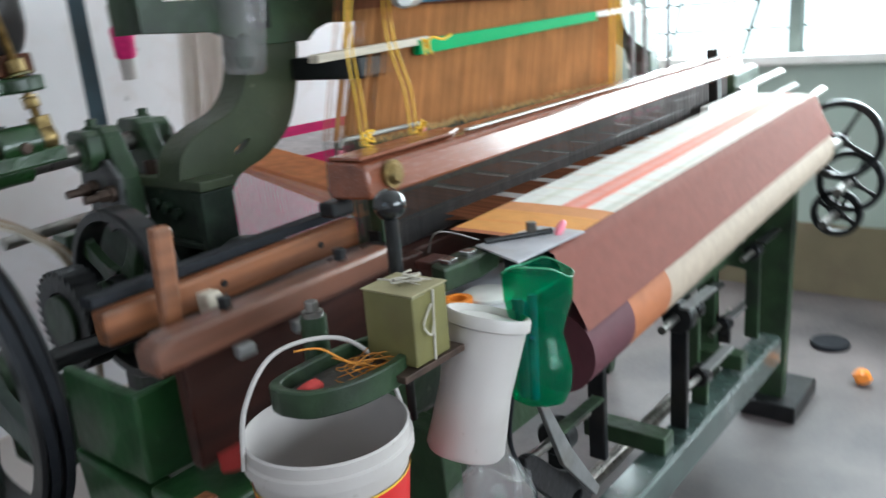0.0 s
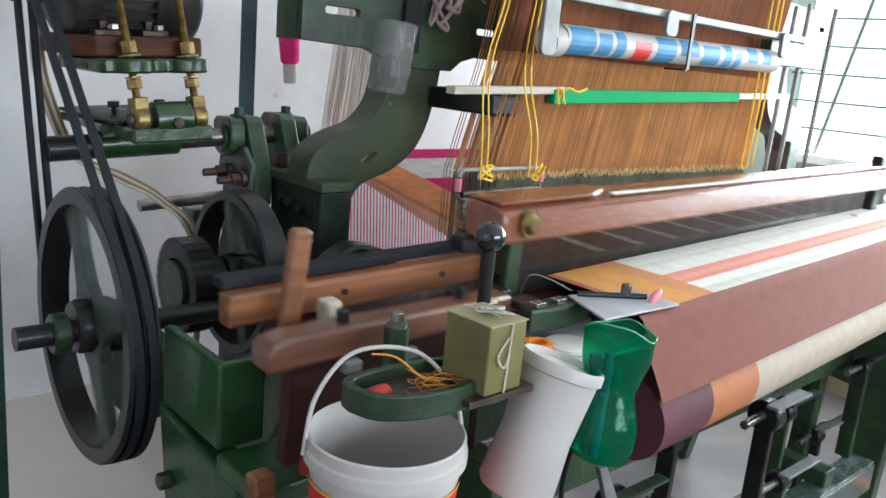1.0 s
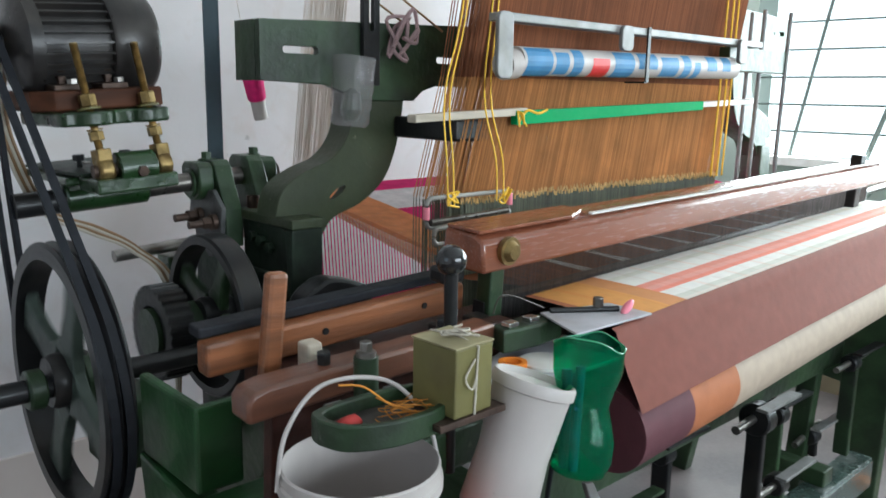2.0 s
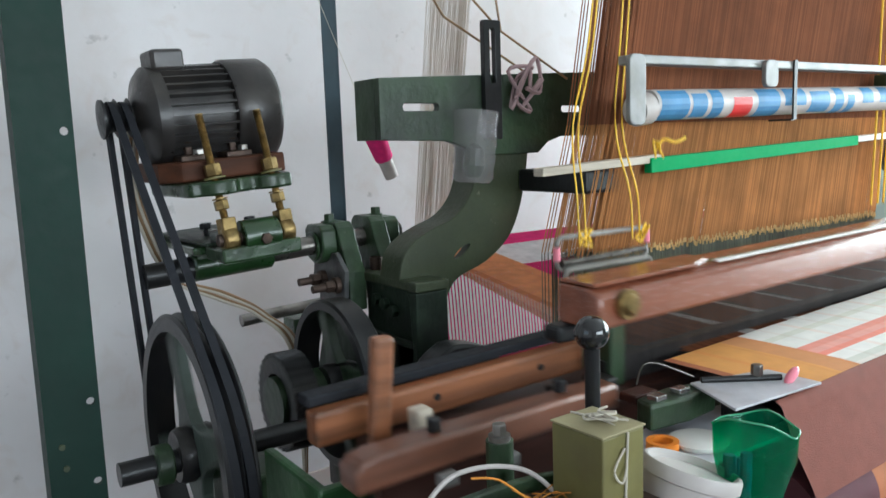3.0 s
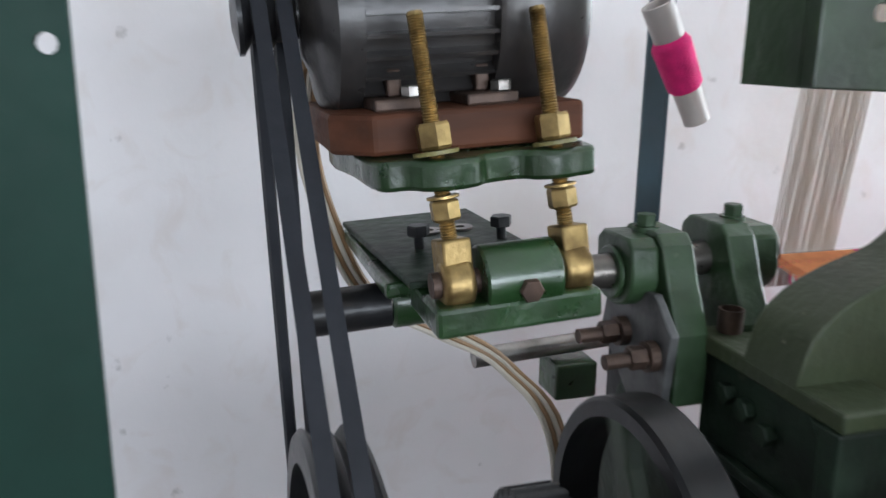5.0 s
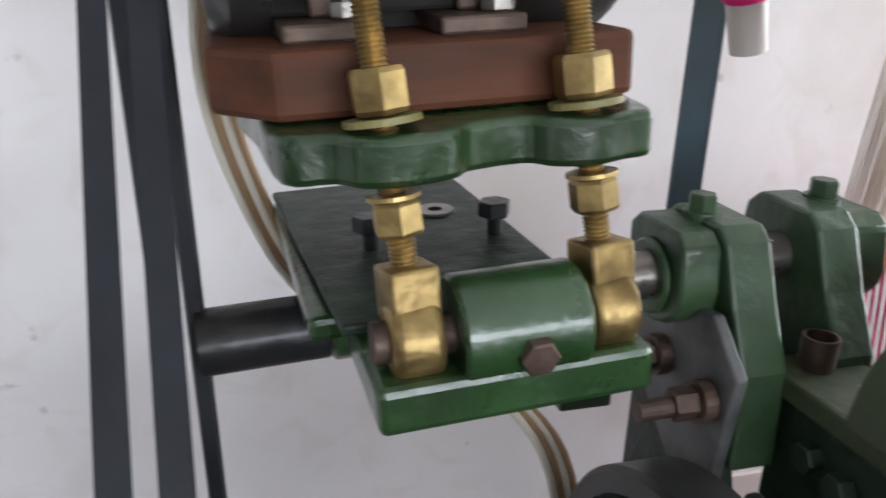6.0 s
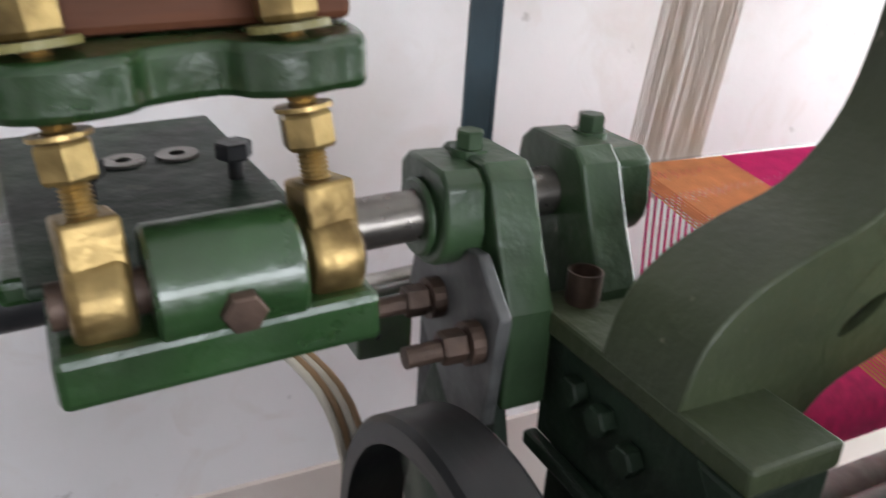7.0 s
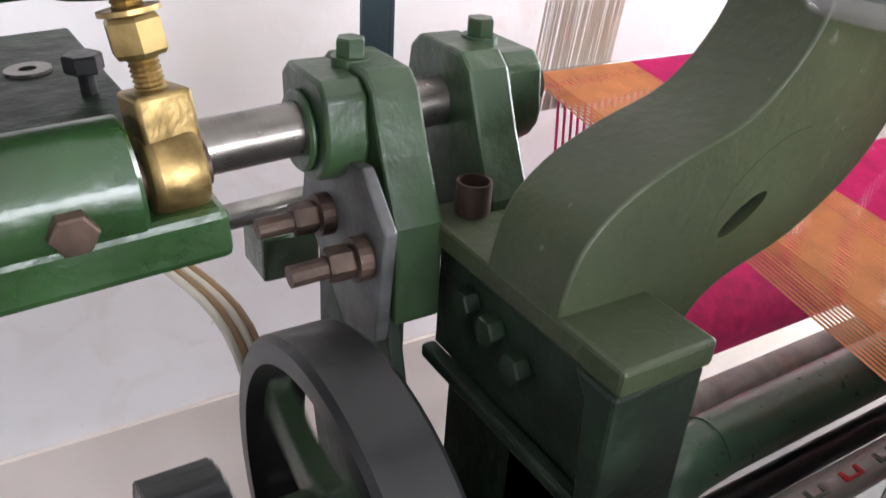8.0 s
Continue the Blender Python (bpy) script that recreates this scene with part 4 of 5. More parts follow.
def build_slay():
    slay_part("back_rail", boxes((0.546, 0.985, 1.555, 1.585, 1.066, 1.110)), WOOD, "orange-brown oiled wooden rail", bevel=0.005)
    slay_part("rubber_strip", boxes((0.546, 1.0, 1.575, 1.605, 1.112, 1.126)), RUBBER, "black rubber strip", bevel=0.003)
    slay_part("front_rail", slab([(0.530, 1.058), (0.925, 1.058), (0.925, 1.092), (0.560, 1.098), (0.538, 1.094), (0.530, 1.084)], "xz", 1.428, 1.470), WOOD_RED, "worn red-brown wooden rail", smooth=40, bevel=0.005)
    slay_part("front_board", boxes((0.578, 1.02, 1.455, 1.478, 0.90, 1.054)), WOOD_DARK, "dark red stained board", bevel=0.003)
    slay_part("leather_strap", slab(curve2([(0.60, 1.454), (0.62, 1.440), (0.68, 1.439), (0.70, 1.454), (0.60, 1.454)])[:-1], "xy", 0.885, 0.91), RED_PLASTIC, "dull red leather strap", smooth=40)
    for x in (0.645, 0.84):
        bm = bmesh.new()
        hexagon(bm, (x, 1.45, 1.096), (x, 1.45, 1.112), 0.009)
        slay_part("bolt", bm, BLACK)
    slay_part("washer_block", boxes((0.648, 0.672, 1.49, 1.515, 1.058, 1.106)), LATH, "pale worn wood wedge", bevel=0.004)
    for x in (0.63, 0.72):
        slay_part("clip", boxes((x, x + 0.025, 1.416, 1.429, 1.03, 1.045)), GREY_METAL, bevel=0.002)
    for x in (0.72, 0.90):
        slay_part("knob_screw", rods(((x, 1.553, 1.09), (x, 1.556, 1.09), 0.005)), BLACK)
    # reed, its cap and fittings
    cap = [(1.452, 1.158), (1.458, 1.204), (1.475, 1.212), (1.535, 1.214), (1.54, 1.165), (1.53, 1.155)]
    slay_part("reed_cap", slab(cap, "yz", 0.915, 2.62), WOOD_CAP, "polished red-brown wooden reed cap", smooth=45, bevel=0.005)
    slay_part("cap_lath", slab([(0.915, 1.465), (1.13, 1.465), (1.19, 1.49), (1.19, 1.53), (0.915, 1.53)], "xy", 1.2145, 1.2195), WOOD_CAP, "thin brown cap lath", bevel=0.001)
    # white strip stands in for the highlight on the varnished cap's front edge
    slay_part("cap_glint", boxes((1.19, 2.6, 1.468, 1.476, 1.2135, 1.217)), WHITE_METAL, "white strip painted in as the cap edge's highlight")
    slay_part("cap_end", boxes((0.895, 0.94, 1.51, 1.545, 1.130, 1.1545)), BLACK, "black end bracket", bevel=0.006)
    bm = bmesh.new()
    rod(bm, (0.965, 1.455, 1.187), (0.965, 1.447, 1.187), 0.021, 28)
    rod(bm, (0.965, 1.447, 1.187), (0.965, 1.438, 1.187), 0.016, 28, 0.011)
    slay_part("cap_bolt", bm, BRASS, "domed brass bolt", smooth=40)
    rows = []
    for i in range(420):
        x = 0.99 + i * 0.0039
        rows.append(((x, 1.505, 1.052), (x, 1.505, 1.158), 0.0008))
    v, f = strands(rows, 420)
    raw("reed", v, f, REED, slay, "fine steel reed wires", "stuff")
    slay_part("reed_baulk", boxes((0.98, 2.63, 1.508, 1.53, 1.052, 1.09)), BLACK)
    slay_part("cap_post", boxes((0.985, 1.015, 1.50, 1.53, 1.052, 1.16)), GREEN, bevel=0.003)
    for x in (0.87, 0.94):
        slay_part("swell", boxes((x, x + 0.035, 1.475, 1.515, 1.055, 1.078)), BLACK, bevel=0.005)
    # right shuttle box
    slay_part("far_box_rail", boxes((2.30, 2.75, 1.45, 1.475, 1.053, 1.095)), WHITE_METAL, "pale metal box rail", bevel=0.003)
    slay_part("far_box_rail", boxes((2.30, 2.75, 1.54, 1.565, 1.053, 1.11)), GREY_METAL, bevel=0.003)
    slay_part("far_box_post", boxes((2.46, 2.50, 1.48, 1.51, 1.053, 1.24)), BLACK, bevel=0.003)
    for x in (0.75, 2.45):
        slay_part("sword", boxes((x, x + 0.045, 1.53, 1.585, 0.22, 0.988)), GREEN, "green iron slay sword", bevel=0.004)


build_slay()
DIP = Matrix.Translation((0.985, 1.5, 1.08)) @ pose(0, 0, 0, 0, -1.8, 0) @ Matrix.Translation((-0.985, -1.5, -1.08))
SKEW = Matrix.Translation((0.965, 1.49, 1.19)) @ pose(0, 0, 0, 0, -0.7, 1.4) @ Matrix.Translation((-0.965, -1.49, -1.19))
for ob in slay.children:
    kind = ob.name.split(".")[0]
    if kind in ("back_rail", "rubber_strip", "front_rail", "washer_block", "bolt", "knob_screw"):
        ob.matrix_basis = DIP
    elif kind in ("reed_cap", "cap_lath", "cap_glint", "cap_bolt", "reed", "reed_baulk", "far_box_rail", "far_box_post"):
        ob.matrix_basis = SKEW
stick = part("picking_stick", boxes((-0.014, 0.014, -0.009, 0.009, -0.10, 0.078)), WOOD, slay, "worn upright wooden picking stick", bevel=0.006)
part("pick_arm", boxes((0.520, 0.548, 1.40, 1.425, 0.3, 0.90)), WOOD, loom, "long wooden picking arm", bevel=0.004)


def build_front():
    # cast box at the slay's end
    part("end_casting", slab([(0.553, 1.56), (0.622, 1.56), (0.622, 1.576), (0.569, 1.576), (0.569, 1.74), (0.553, 1.74)], "xy", 0.855, 0.979), END_GREEN, loom, "bright green cast end box", bevel=0.005)
    part("end_floor", boxes((0.5695, 0.622, 1.5765, 1.73, 0.856, 0.876)), END_GREEN, loom, bevel=0.003)
    part("end_bracket", slab([(1.50, 0.8245), (1.75, 0.854), (1.70, 0.55), (1.62, 0.3), (1.55, 0.3), (1.56, 0.6)], "yz", 0.55, 0.60), END_GREEN, loom, bevel=0.006)
    part("end_shelf", boxes((0.55, 0.80, 1.44, 1.56, 0.825, 0.8545)), END_GREEN, loom, bevel=0.005)
    for y, z in ((1.6, 0.72), (1.66, 0.6), (1.7, 0.75)):
        bm = bmesh.new()
        hexagon(bm, (0.53, y, z), (0.55, y, z), 0.013)
        part("bolt", bm, GREEN, loom)
    # starting handle
    handle = part("starting_handle", rods(((0.752, 1.288, 0.93), (0.745, 1.283, 1.188), 0.0075, 16, 0.0085)), BLACK, loom, "black iron starting handle", smooth=40)
    bm = bmesh.new()
    bmesh.ops.create_uvsphere(bm, u_segments=28, v_segments=16, radius=0.0185, matrix=pose(0.744, 1.282, 1.198))
    part("knob", bm, mat("glossy_black_knob", (0.01, 0.01, 0.011), 0.12, vary=0.2, bump=0.02, coat=0.5), handle, "glossy black ball knob", smooth=60)
    # front shelf ironwork: tray, spindle, plates, temple
    outer = curve2([(0.572, 1.305), (0.585, 1.272), (0.63, 1.250), (0.69, 1.248), (0.735, 1.272), (0.735, 1.315), (0.69, 1.333), (0.62, 1.336), (0.58, 1.328), (0.572, 1.305)], 5)[:-1]
    inner = [(0.654 + (u - 0.654) * 0.87, 1.292 + (v - 1.292) * 0.78) for u, v in outer]
    tr = part("oil_tray", slab(outer, "xy", 1.006, 1.034, [inner]), GREEN, loom, "green shuttle-shaped cast oil tray", smooth=40, bevel=0.002)
    part("lining", slab([(0.654 + (u - 0.654) * 0.98, 1.292 + (v - 1.292) * 0.98) for u, v in inner], "xy", 1.008, 1.019), GREASE, tr, "greasy tray bottom")
    bm = bmesh.new()
    bmesh.ops.create_icosphere(bm, subdivisions=2, radius=0.011, matrix=pose(0.602, 1.292, 1.027) @ Matrix.Diagonal((1.3, 1, 0.7, 1)))
    for v in bm.verts:
        v.co += 0.003 * noise.noise_vector(v.co * 120)
    part("rag", bm, RED_PLASTIC, tr, "scrap of red rag", smooth=50)
    tr.matrix_basis = pose(-0.022, -0.034, 0.024)
    sp = part("spindle_post", rods(((0.668, 1.345, 1.0), (0.668, 1.345, 1.082), 0.015, 24)), GREEN, loom, "green spindle post", smooth=40)
    bm = bmesh.new()
    rod(bm, (0.668, 1.345, 1.082), (0.668, 1.345, 1.088), 0.012, 20)
    hexagon(bm, (0.668, 1.345, 1.088), (0.668, 1.345, 1.100), 0.008)
    part("nut", bm, STEEL, sp)
    part("front_girt", boxes((0.70, 1.06, 1.285, 1.325, 0.93, 0.985)), GREEN, loom, bevel=0.005)
    part("shelf_plate", slab([(0.80, 1.265), (1.17, 1.262), (1.165, 1.375), (0.98, 1.40), (0.86, 1.36)], "xy", 1.010, 1.016), SHEET, loom, "dull sheet-metal shelf", bevel=0.001)
    part("cover_plate", slab([(0.975, 1.272), (1.15, 1.265), (1.15, 1.345), (1.02, 1.375)], "xy", 1.063, 1.0665), SHEET, loom, "bright sheet-metal cover", bevel=0.001)
    part("bracket_plate", boxes((0.655, 0.755, 1.20, 1.29, 1.036, 1.044)), RUST, loom, "rusty box bracket", bevel=0.001)
    tm = part("temple", slab([(0.915, 1.352), (0.985, 1.345), (1.045, 1.352), (1.05, 1.378), (0.99, 1.392), (0.925, 1.385)], "xy", 1.028, 1.062), GREEN, loom, "green temple holder", bevel=0.004)
    part("temple_arm", rods(((1.03, 1.365, 1.070), (1.120, 1.305, 1.070), 0.0045)), BLACK, tm, smooth=40)
    bm = bmesh.new()
    hexagon(bm, (1.095, 1.325, 1.072), (1.095, 1.325, 1.088), 0.008)
    part("wing_screw", bm, STEEL, tm)
    for x in (0.91, 0.955):
        part("clip", boxes((x + 0.02, x + 0.04, 1.355, 1.372, 1.0625, 1.07)), CHROME, tm, bevel=0.001)
    part("loop", tube_path(bmesh.new(), curve_pts([(0.97, 1.425, 1.062), (0.978, 1.42, 1.088), (1.0, 1.41, 1.088), (1.04, 1.385, 1.068)]), 0.0014), SHAFT, tm)
    bm = bmesh.new()
    bmesh.ops.create_icosphere(bm, subdivisions=2, radius=0.010, matrix=pose(1.124, 1.292, 1.074) @ Matrix.Rotation(-0.6, 4, "Y") @ Matrix.Diagonal((1.7, 0.7, 0.65, 1)))
    part("pink_guard", bm, PINK_PLASTIC, tm, "pink plastic guard", smooth=60)
    part("pad", boxes((0.93, 0.975, 1.39, 1.42, 1.05, 1.062)), WOOD_DARK, loom, "dark wooden block", bevel=0.002)
    # picking rods and straps at the far end
    for k, (x0, x1, y, z) in enumerate(((2.66, 3.15, 1.48, 1.07), (2.70, 3.25, 1.56, 1.10), (2.72, 3.1, 1.62, 1.05), (2.68, 3.3, 1.68, 1.13), (2.75, 3.2, 1.40, 1.04))):
        part("picking_rod", rods(((x0, y, z), (x1, y + 0.03, z + 0.01 * (k % 3)), 0.008 + 0.002 * (k % 3), 12)), (GREY_METAL, STEEL, GREEN)[k % 3], loom, smooth=40)
    part("picking_bracket", slab([(2.70, 0.80), (2.80, 0.80), (2.82, 1.10), (2.95, 1.13), (2.95, 1.16), (2.72, 1.15)], "xz", 1.58, 1.62), GREEN, loom, bevel=0.004)
    # far end hand wheels
    for (y, z, r) in ((1.278, 0.935, 0.125), (1.25, 0.80, 0.10), (1.285, 0.695, 0.078)):
        build_wheel("change_wheel", (2.80 + (0.035 if r < 0.12 else 0), y, z), 0.03, r, 0.02, 0.022, 4, 0.012, 30, 0, BLACK, BLACK, "greasy black change wheel")
    for y, z in ((1.278, 0.935), (1.25, 0.80), (1.285, 0.695)):
        part("wheel_stud", rods(((2.66, y, z), (2.86, y, z), 0.013)), STEEL, loom)


build_front()


def sheet(profile, x0, x1, nx, thick=0.0015):
    """A cloth: a profile of (y, z) carried along x."""
    bm = bmesh.new()
    grid = [[bm.verts.new((x0 + (x1 - x0) * i / nx, y, z + 0.0008 * noise.noise((x0 + (x1 - x0) * i / nx * 9, y * 30, z * 30)))) for y, z in profile] for i in range(nx + 1)]
    for a, b in zip(grid, grid[1:]):
        for j in range(len(profile) - 1):
            bm.faces.new((a[j], a[j + 1], b[j + 1], b[j]))
    return bm


def build_cloth():
    cl = thing("woven_cloth", "check cloth in white, salmon and orange stretched over the breast beam", "cloth")
    part("cloth_top", sheet([(1.47, 1.066), (1.42, 1.066), (1.36, 1.065), (1.30, 1.063), (1.272, 1.061)], 1.085, 2.65, 60), CLOTH, cl, "white cloth with salmon check stripe", smooth=60)
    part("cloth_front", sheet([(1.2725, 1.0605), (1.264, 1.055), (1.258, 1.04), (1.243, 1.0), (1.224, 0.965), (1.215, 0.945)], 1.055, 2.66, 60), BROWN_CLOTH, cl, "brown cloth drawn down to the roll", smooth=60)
    cl.matrix_basis = Matrix.Translation((1.1, 1.27, 1.06)) @ pose(0, 0, 0, 0, -1.2, 2.0) @ Matrix.Translation((-1.1, -1.27, -1.06))
    rl = part("cloth_roll", lathe(bmesh.new(), [(0.02, 0), (0.066, 0.001), (0.066, 1.60), (0.02, 1.601)], Matrix.Translation((1.06, 1.275, 0.90)) @ pose(0, 0, 0, 0, 90, 0), 48), ROLL_CLOTH, cl, "full roll of maroon, orange and cream cloth", smooth=40)


build_cloth()


def build_warp():
    wp = thing("warp_yarn", "sheet of magenta, orange and white warp yarn behind the slay", "yarn")
    top, dark, pale, rows3 = [], [], [], []
    rng = random.Random(4)
    n = 620
    for i in range(n):
        x = 1.15 + 1.5 * i / n
        dz = 0.022 if i % 2 else -0.012
        top.append(((x + rng.uniform(-.0004, .0004), 2.28, 1.158), (x, 1.74, 1.055 + dz), 0.0011))
        group = ((x - 1.30) % 0.135) < 0.035 and x > 1.28
        (pale if group else dark).append(((x, 1.70, 1.055 + dz), (x, 1.468, 1.066), 0.0019 if group else 0.0009))
    for nm, rows, m_, lb in (("back_sheet", top, WARP_TOP, "dyed warp sheet"), ("front_shed", dark, HARNESS_TOP, "dark warp threads at the fell"), ("white_thread", pale, DULL_WARP, "groups of pale warp threads")):
        v, f = strands(rows, n)
        raw(nm, v, f, m_, wp, lb, "stuff")
    for i in range(140):
        x = 1.19 + 1.42 * i / 140
        rows3.append(((x, 2.275, 1.15), (x, 2.245, 0.84), 0.0019))
    v, f = strands(rows3, 140)
    raw("rising_end", v, f, PINK, wp, "magenta threads rising from the beam", "stuff")
    part("back_rest", rods(((1.02, 2.29, 1.144), (2.75, 2.29, 1.158), 0.011, 20)), CHROME, loom, "bright steel back-rest bar", smooth=40)
    part("back_rail", tube_path(bmesh.new(), curve_pts([(1.075, 1.95, 0.70), (1.08, 1.95, 0.84), (1.10, 1.95, 0.88), (1.15, 1.95, 0.895), (1.3, 1.95, 0.90), (2.62, 1.95, 0.925)], 8), 0.031, 20), PIPE, loom, "glossy green back rail", smooth=40)
    part("cloth_lapped_rail", rods(((0.955, 2.035, 0.850), (2.62, 2.035, 0.868), 0.019, 20)), mat("speckled_grey_rag", (0.34, 0.31, 0.29), 0.9, vary=0.3, scale=30, dirt=(0.3, 0.12, 0.08), dirt_amount=0.6), loom, "rag-lapped grey rail", smooth=40)
    part("steel_rod", rods(((1.12, 1.918, 0.852), (2.62, 1.918, 0.876), 0.014, 20)), BLACK, loom, smooth=40)
    rl = part("paper_roller", rods(((1.12, 1.890, 0.838), (2.62, 1.890, 0.838), 0.018, 24)), WHITE_PLASTIC, loom, "paper-wrapped roller with red print", smooth=40)
    for k in range(12):
        x = 1.06 + 0.055 * k
        part("print", boxes((x, x + 0.006, 1.878, 1.890, 0.8545, 0.8565), (x + 0.006, x + 0.022, 1.878, 1.881, 0.8545, 0.8565), (x + 0.022, x + 0.028, 1.878, 1.890, 0.8545, 0.8565)), RED_LABEL if k % 2 == 0 else GREEN_LIGHT, rl)
    part("steel_rod", rods(((1.0, 1.85, 0.815), (2.62, 1.85, 0.815), 0.014, 20)), CHROME, loom, smooth=40)
    part("steel_rod", rods(((0.955, 1.82, 0.79), (2.62, 1.82, 0.79), 0.010, 20)), SHAFT, loom, smooth=40)
    rows4 = []
    for i in range(300):
        u = rng.random()
        rows4.append(((1.165 + 0.115 * u, 2.30, 1.105), (1.39 + 0.15 * u + rng.uniform(-.01, .01), 2.33 + rng.uniform(0, 0.03), 2.9), 0.00026))
    v, f = strands(rows4, 110)
    raw("rising_yarn", v, f, mat("pale_beige_yarn", (0.68, 0.60, 0.52), 0.8, vary=0.1, bump=0), wp, "pale beige yarn rising to the ceiling", "stuff")
    wb = part("warp_beam", lathe(bmesh.new(), [(0.085, 0), (0.085, 0.012), (0.065, 0.013), (0.065, 1.49), (0.085, 1.491), (0.085, 1.503)], Matrix.Translation((1.18, 2.22, 0.80)) @ pose(0, 0, 0, 0, 90, 0), 40), PINK, loom, "warp beam wound with magenta yarn", smooth=40)


build_warp()


def build_harness():
    hs = thing("jacquard_harness", "curtain of brown-orange jacquard harness cords above the warp", "harness")
    rng = random.Random(7)
    up, mid, low, knots = [], [], [], []
    for row, y in enumerate((1.70, 1.73, 1.76, 1.79)):
        n = 330
        for i in range(n):
            u = (i + 0.25 * row + rng.uniform(-0.2, 0.2)) / n
            x = 1.12 + 1.0 * u
            if u < 0.06 and rng.random() < 0.45:
                continue
            xt = 1.27 + 0.94 * u
            mid.append(((x, y, 1.190 + rng.uniform(-0.004, 0.004)), (x + (xt - x) * 0.45, y, 1.42), 0.0011))
            up.append(((x + (xt - x) * 0.45, y, 1.42), (1.39 + 1.06 * u, y, 2.5), 0.0013))
            low.append(((x, y, 1.19), (x, y, 0.74), 0.0010))
            if row == 0:
                z = 1.190 + rng.uniform(-0.006, 0.006)
                knots.append(((x, y - 0.001, z - 0.005), (x, y - 0.001, z + 0.004), 0.0014))
    for nm, rows, m_, lb in (("lower_cord", mid, HARNESS, "orange-brown harness cords"), ("upper_cord", up, HARNESS_TOP, "dark brown cords rising to the jacquard"),
                             ("heald_wire", low, HEALD, "dark heald wires below the cords"), ("knot", knots, KNOT, "pale knots")):
        v, f = strands(rows, 0)
        raw(nm, v, f, m_, hs, lb, "stuff")
    part("comber_board", boxes((1.22, 2.5, 1.66, 1.83, 2.45, 2.48)), WOOD_DARK, hs)


build_harness()


def build_lath_and_light():
    g = thing("green_lath", "bright green lath with pale ends across the harness", "lath")
    part("green_strip", slab([(1.285, 1.330), (1.98, 1.358), (1.98, 1.380), (1.285, 1.357)], "xz", 1.672, 1.690), BRIGHT_GREEN, g, bevel=0.002)
    part("lath", slab([(1.03, 1.337), (1.32, 1.349), (1.32, 1.363), (1.03, 1.351)], "xz", 1.676, 1.700), LATH, g, "pale wooden end", bevel=0.002)
    part("lath", slab([(1.975, 1.364), (2.27, 1.374), (2.27, 1.388), (1.975, 1.378)], "xz", 1.676, 1.700), WHITE_METAL, g, "pale metal end", bevel=0.002)
    fx = thing("tube_light_batten", "white tube-light batten with cords across the harness", "light fitting")
    part("channel", boxes((1.16, 2.12, 1.60, 1.635, 1.513, 1.528)), GREY_METAL, fx, bevel=0.002)
    for x0, x1, z in ((1.14, 1.178, 1.415), (1.50, 1.54, 1.478), (1.985, 2.02, 1.47)):
        part("holder", slab(rounded(x0, x1, z, 1.528, 0.012), "xz", 1.59, 1.60), GREY_METAL, fx, bevel=0.002)
    part("clamp", boxes((1.60, 1.610, 1.596, 1.6, 1.418, 1.53), (1.60, 1.610, 1.6005, 1.65, 1.416, 1.4195)), BLACK, fx)
    tb = thing("paper_wrapped_tube", "tube wrapped in blue and white printed paper", "tube")
    part("roll", rods(((1.225, 1.63, 1.448), (2.02, 1.63, 1.461), 0.0262, 32)), WHITE_PLASTIC, tb, smooth=40)
    rng = random.Random(2)
    x = 1.232
    while x < 1.97:
        w = rng.uniform(0.02, 0.075)
        a0, a1 = rng.choice(((-100, 60), (-60, 40), (-100, 20), (-20, 60)))
        bm = bmesh.new()
        rings = [[bm.verts.new((xx, 1.63 + 0.0268 * math.cos(radians(180 + a)), 1.448 + 0.016 * (xx - 1.225) + 0.0268 * math.sin(radians(180 + a)))) for a in np.linspace(-a1, -a0, 9)] for xx in (x, x + w)]
        for k in range(8):
            bm.faces.new((rings[0][k], rings[0][k + 1], rings[1][k + 1], rings[1][k]))
        part("print", bm, rng.choice((BLUE_PRINT, BLUE_PRINT, BLUE_PRINT, RED_LABEL)) if w < 0.06 else BLUE_PRINT, tb)
        x += w + rng.uniform(0.006, 0.03)
    part("tube_cap", rods(((1.195, 1.63, 1.440), (1.2245, 1.63, 1.443), 0.027, 24)), WHITE_PLASTIC, tb, "torn white end", smooth=40)
    ld = thing("heald_lever_frame", "two grey bent-rod loops hung on yellow cords", "frame")
    for y, u0, u1, v0, v1 in ((1.652, 1.035, 1.248, 1.186, 1.238), (1.638, 1.04, 1.245, 1.158, 1.186)):
        lp = [(u, y, v) for u, v in rounded(u0, u1, v0, v1, 0.012)]
        part("loop", tube_path(bmesh.new(), lp + lp[:2], 0.0042, 10), LOOP, ld, "grey bent rod loop", smooth=60)
    for u, v in ((1.035, 1.212), (1.248, 1.222)):
        part("tape", rods(((u, 1.652, v - 0.011), (u, 1.652, v + 0.011), 0.0062, 12)), PINK_PLASTIC, ld, "pink tape wrapping")
    part("spring_bar", rods(((1.04, 1.646, 1.196), (1.235, 1.646, 1.202), 0.006, 12)), SHAFT, ld, smooth=40)
    cord = thing("yellow_cord", "bright yellow nylon cord holding the frame up", "cord")
    for x, xt in ((1.035, 1.13), (1.05, 1.14), (1.16, 1.20), (1.178, 1.215)):
        part("strand", tube_path(bmesh.new(), curve_pts([(x + 0.045, 1.645, 1.222), (x + 0.047, 1.652, 1.30), ((x + xt) / 2, 1.66, 1.42), (xt, 1.66, 1.62), (xt + 0.05, 1.66, 2.2)], 5), 0.0016, 6), YELLOW_CORD, cord)
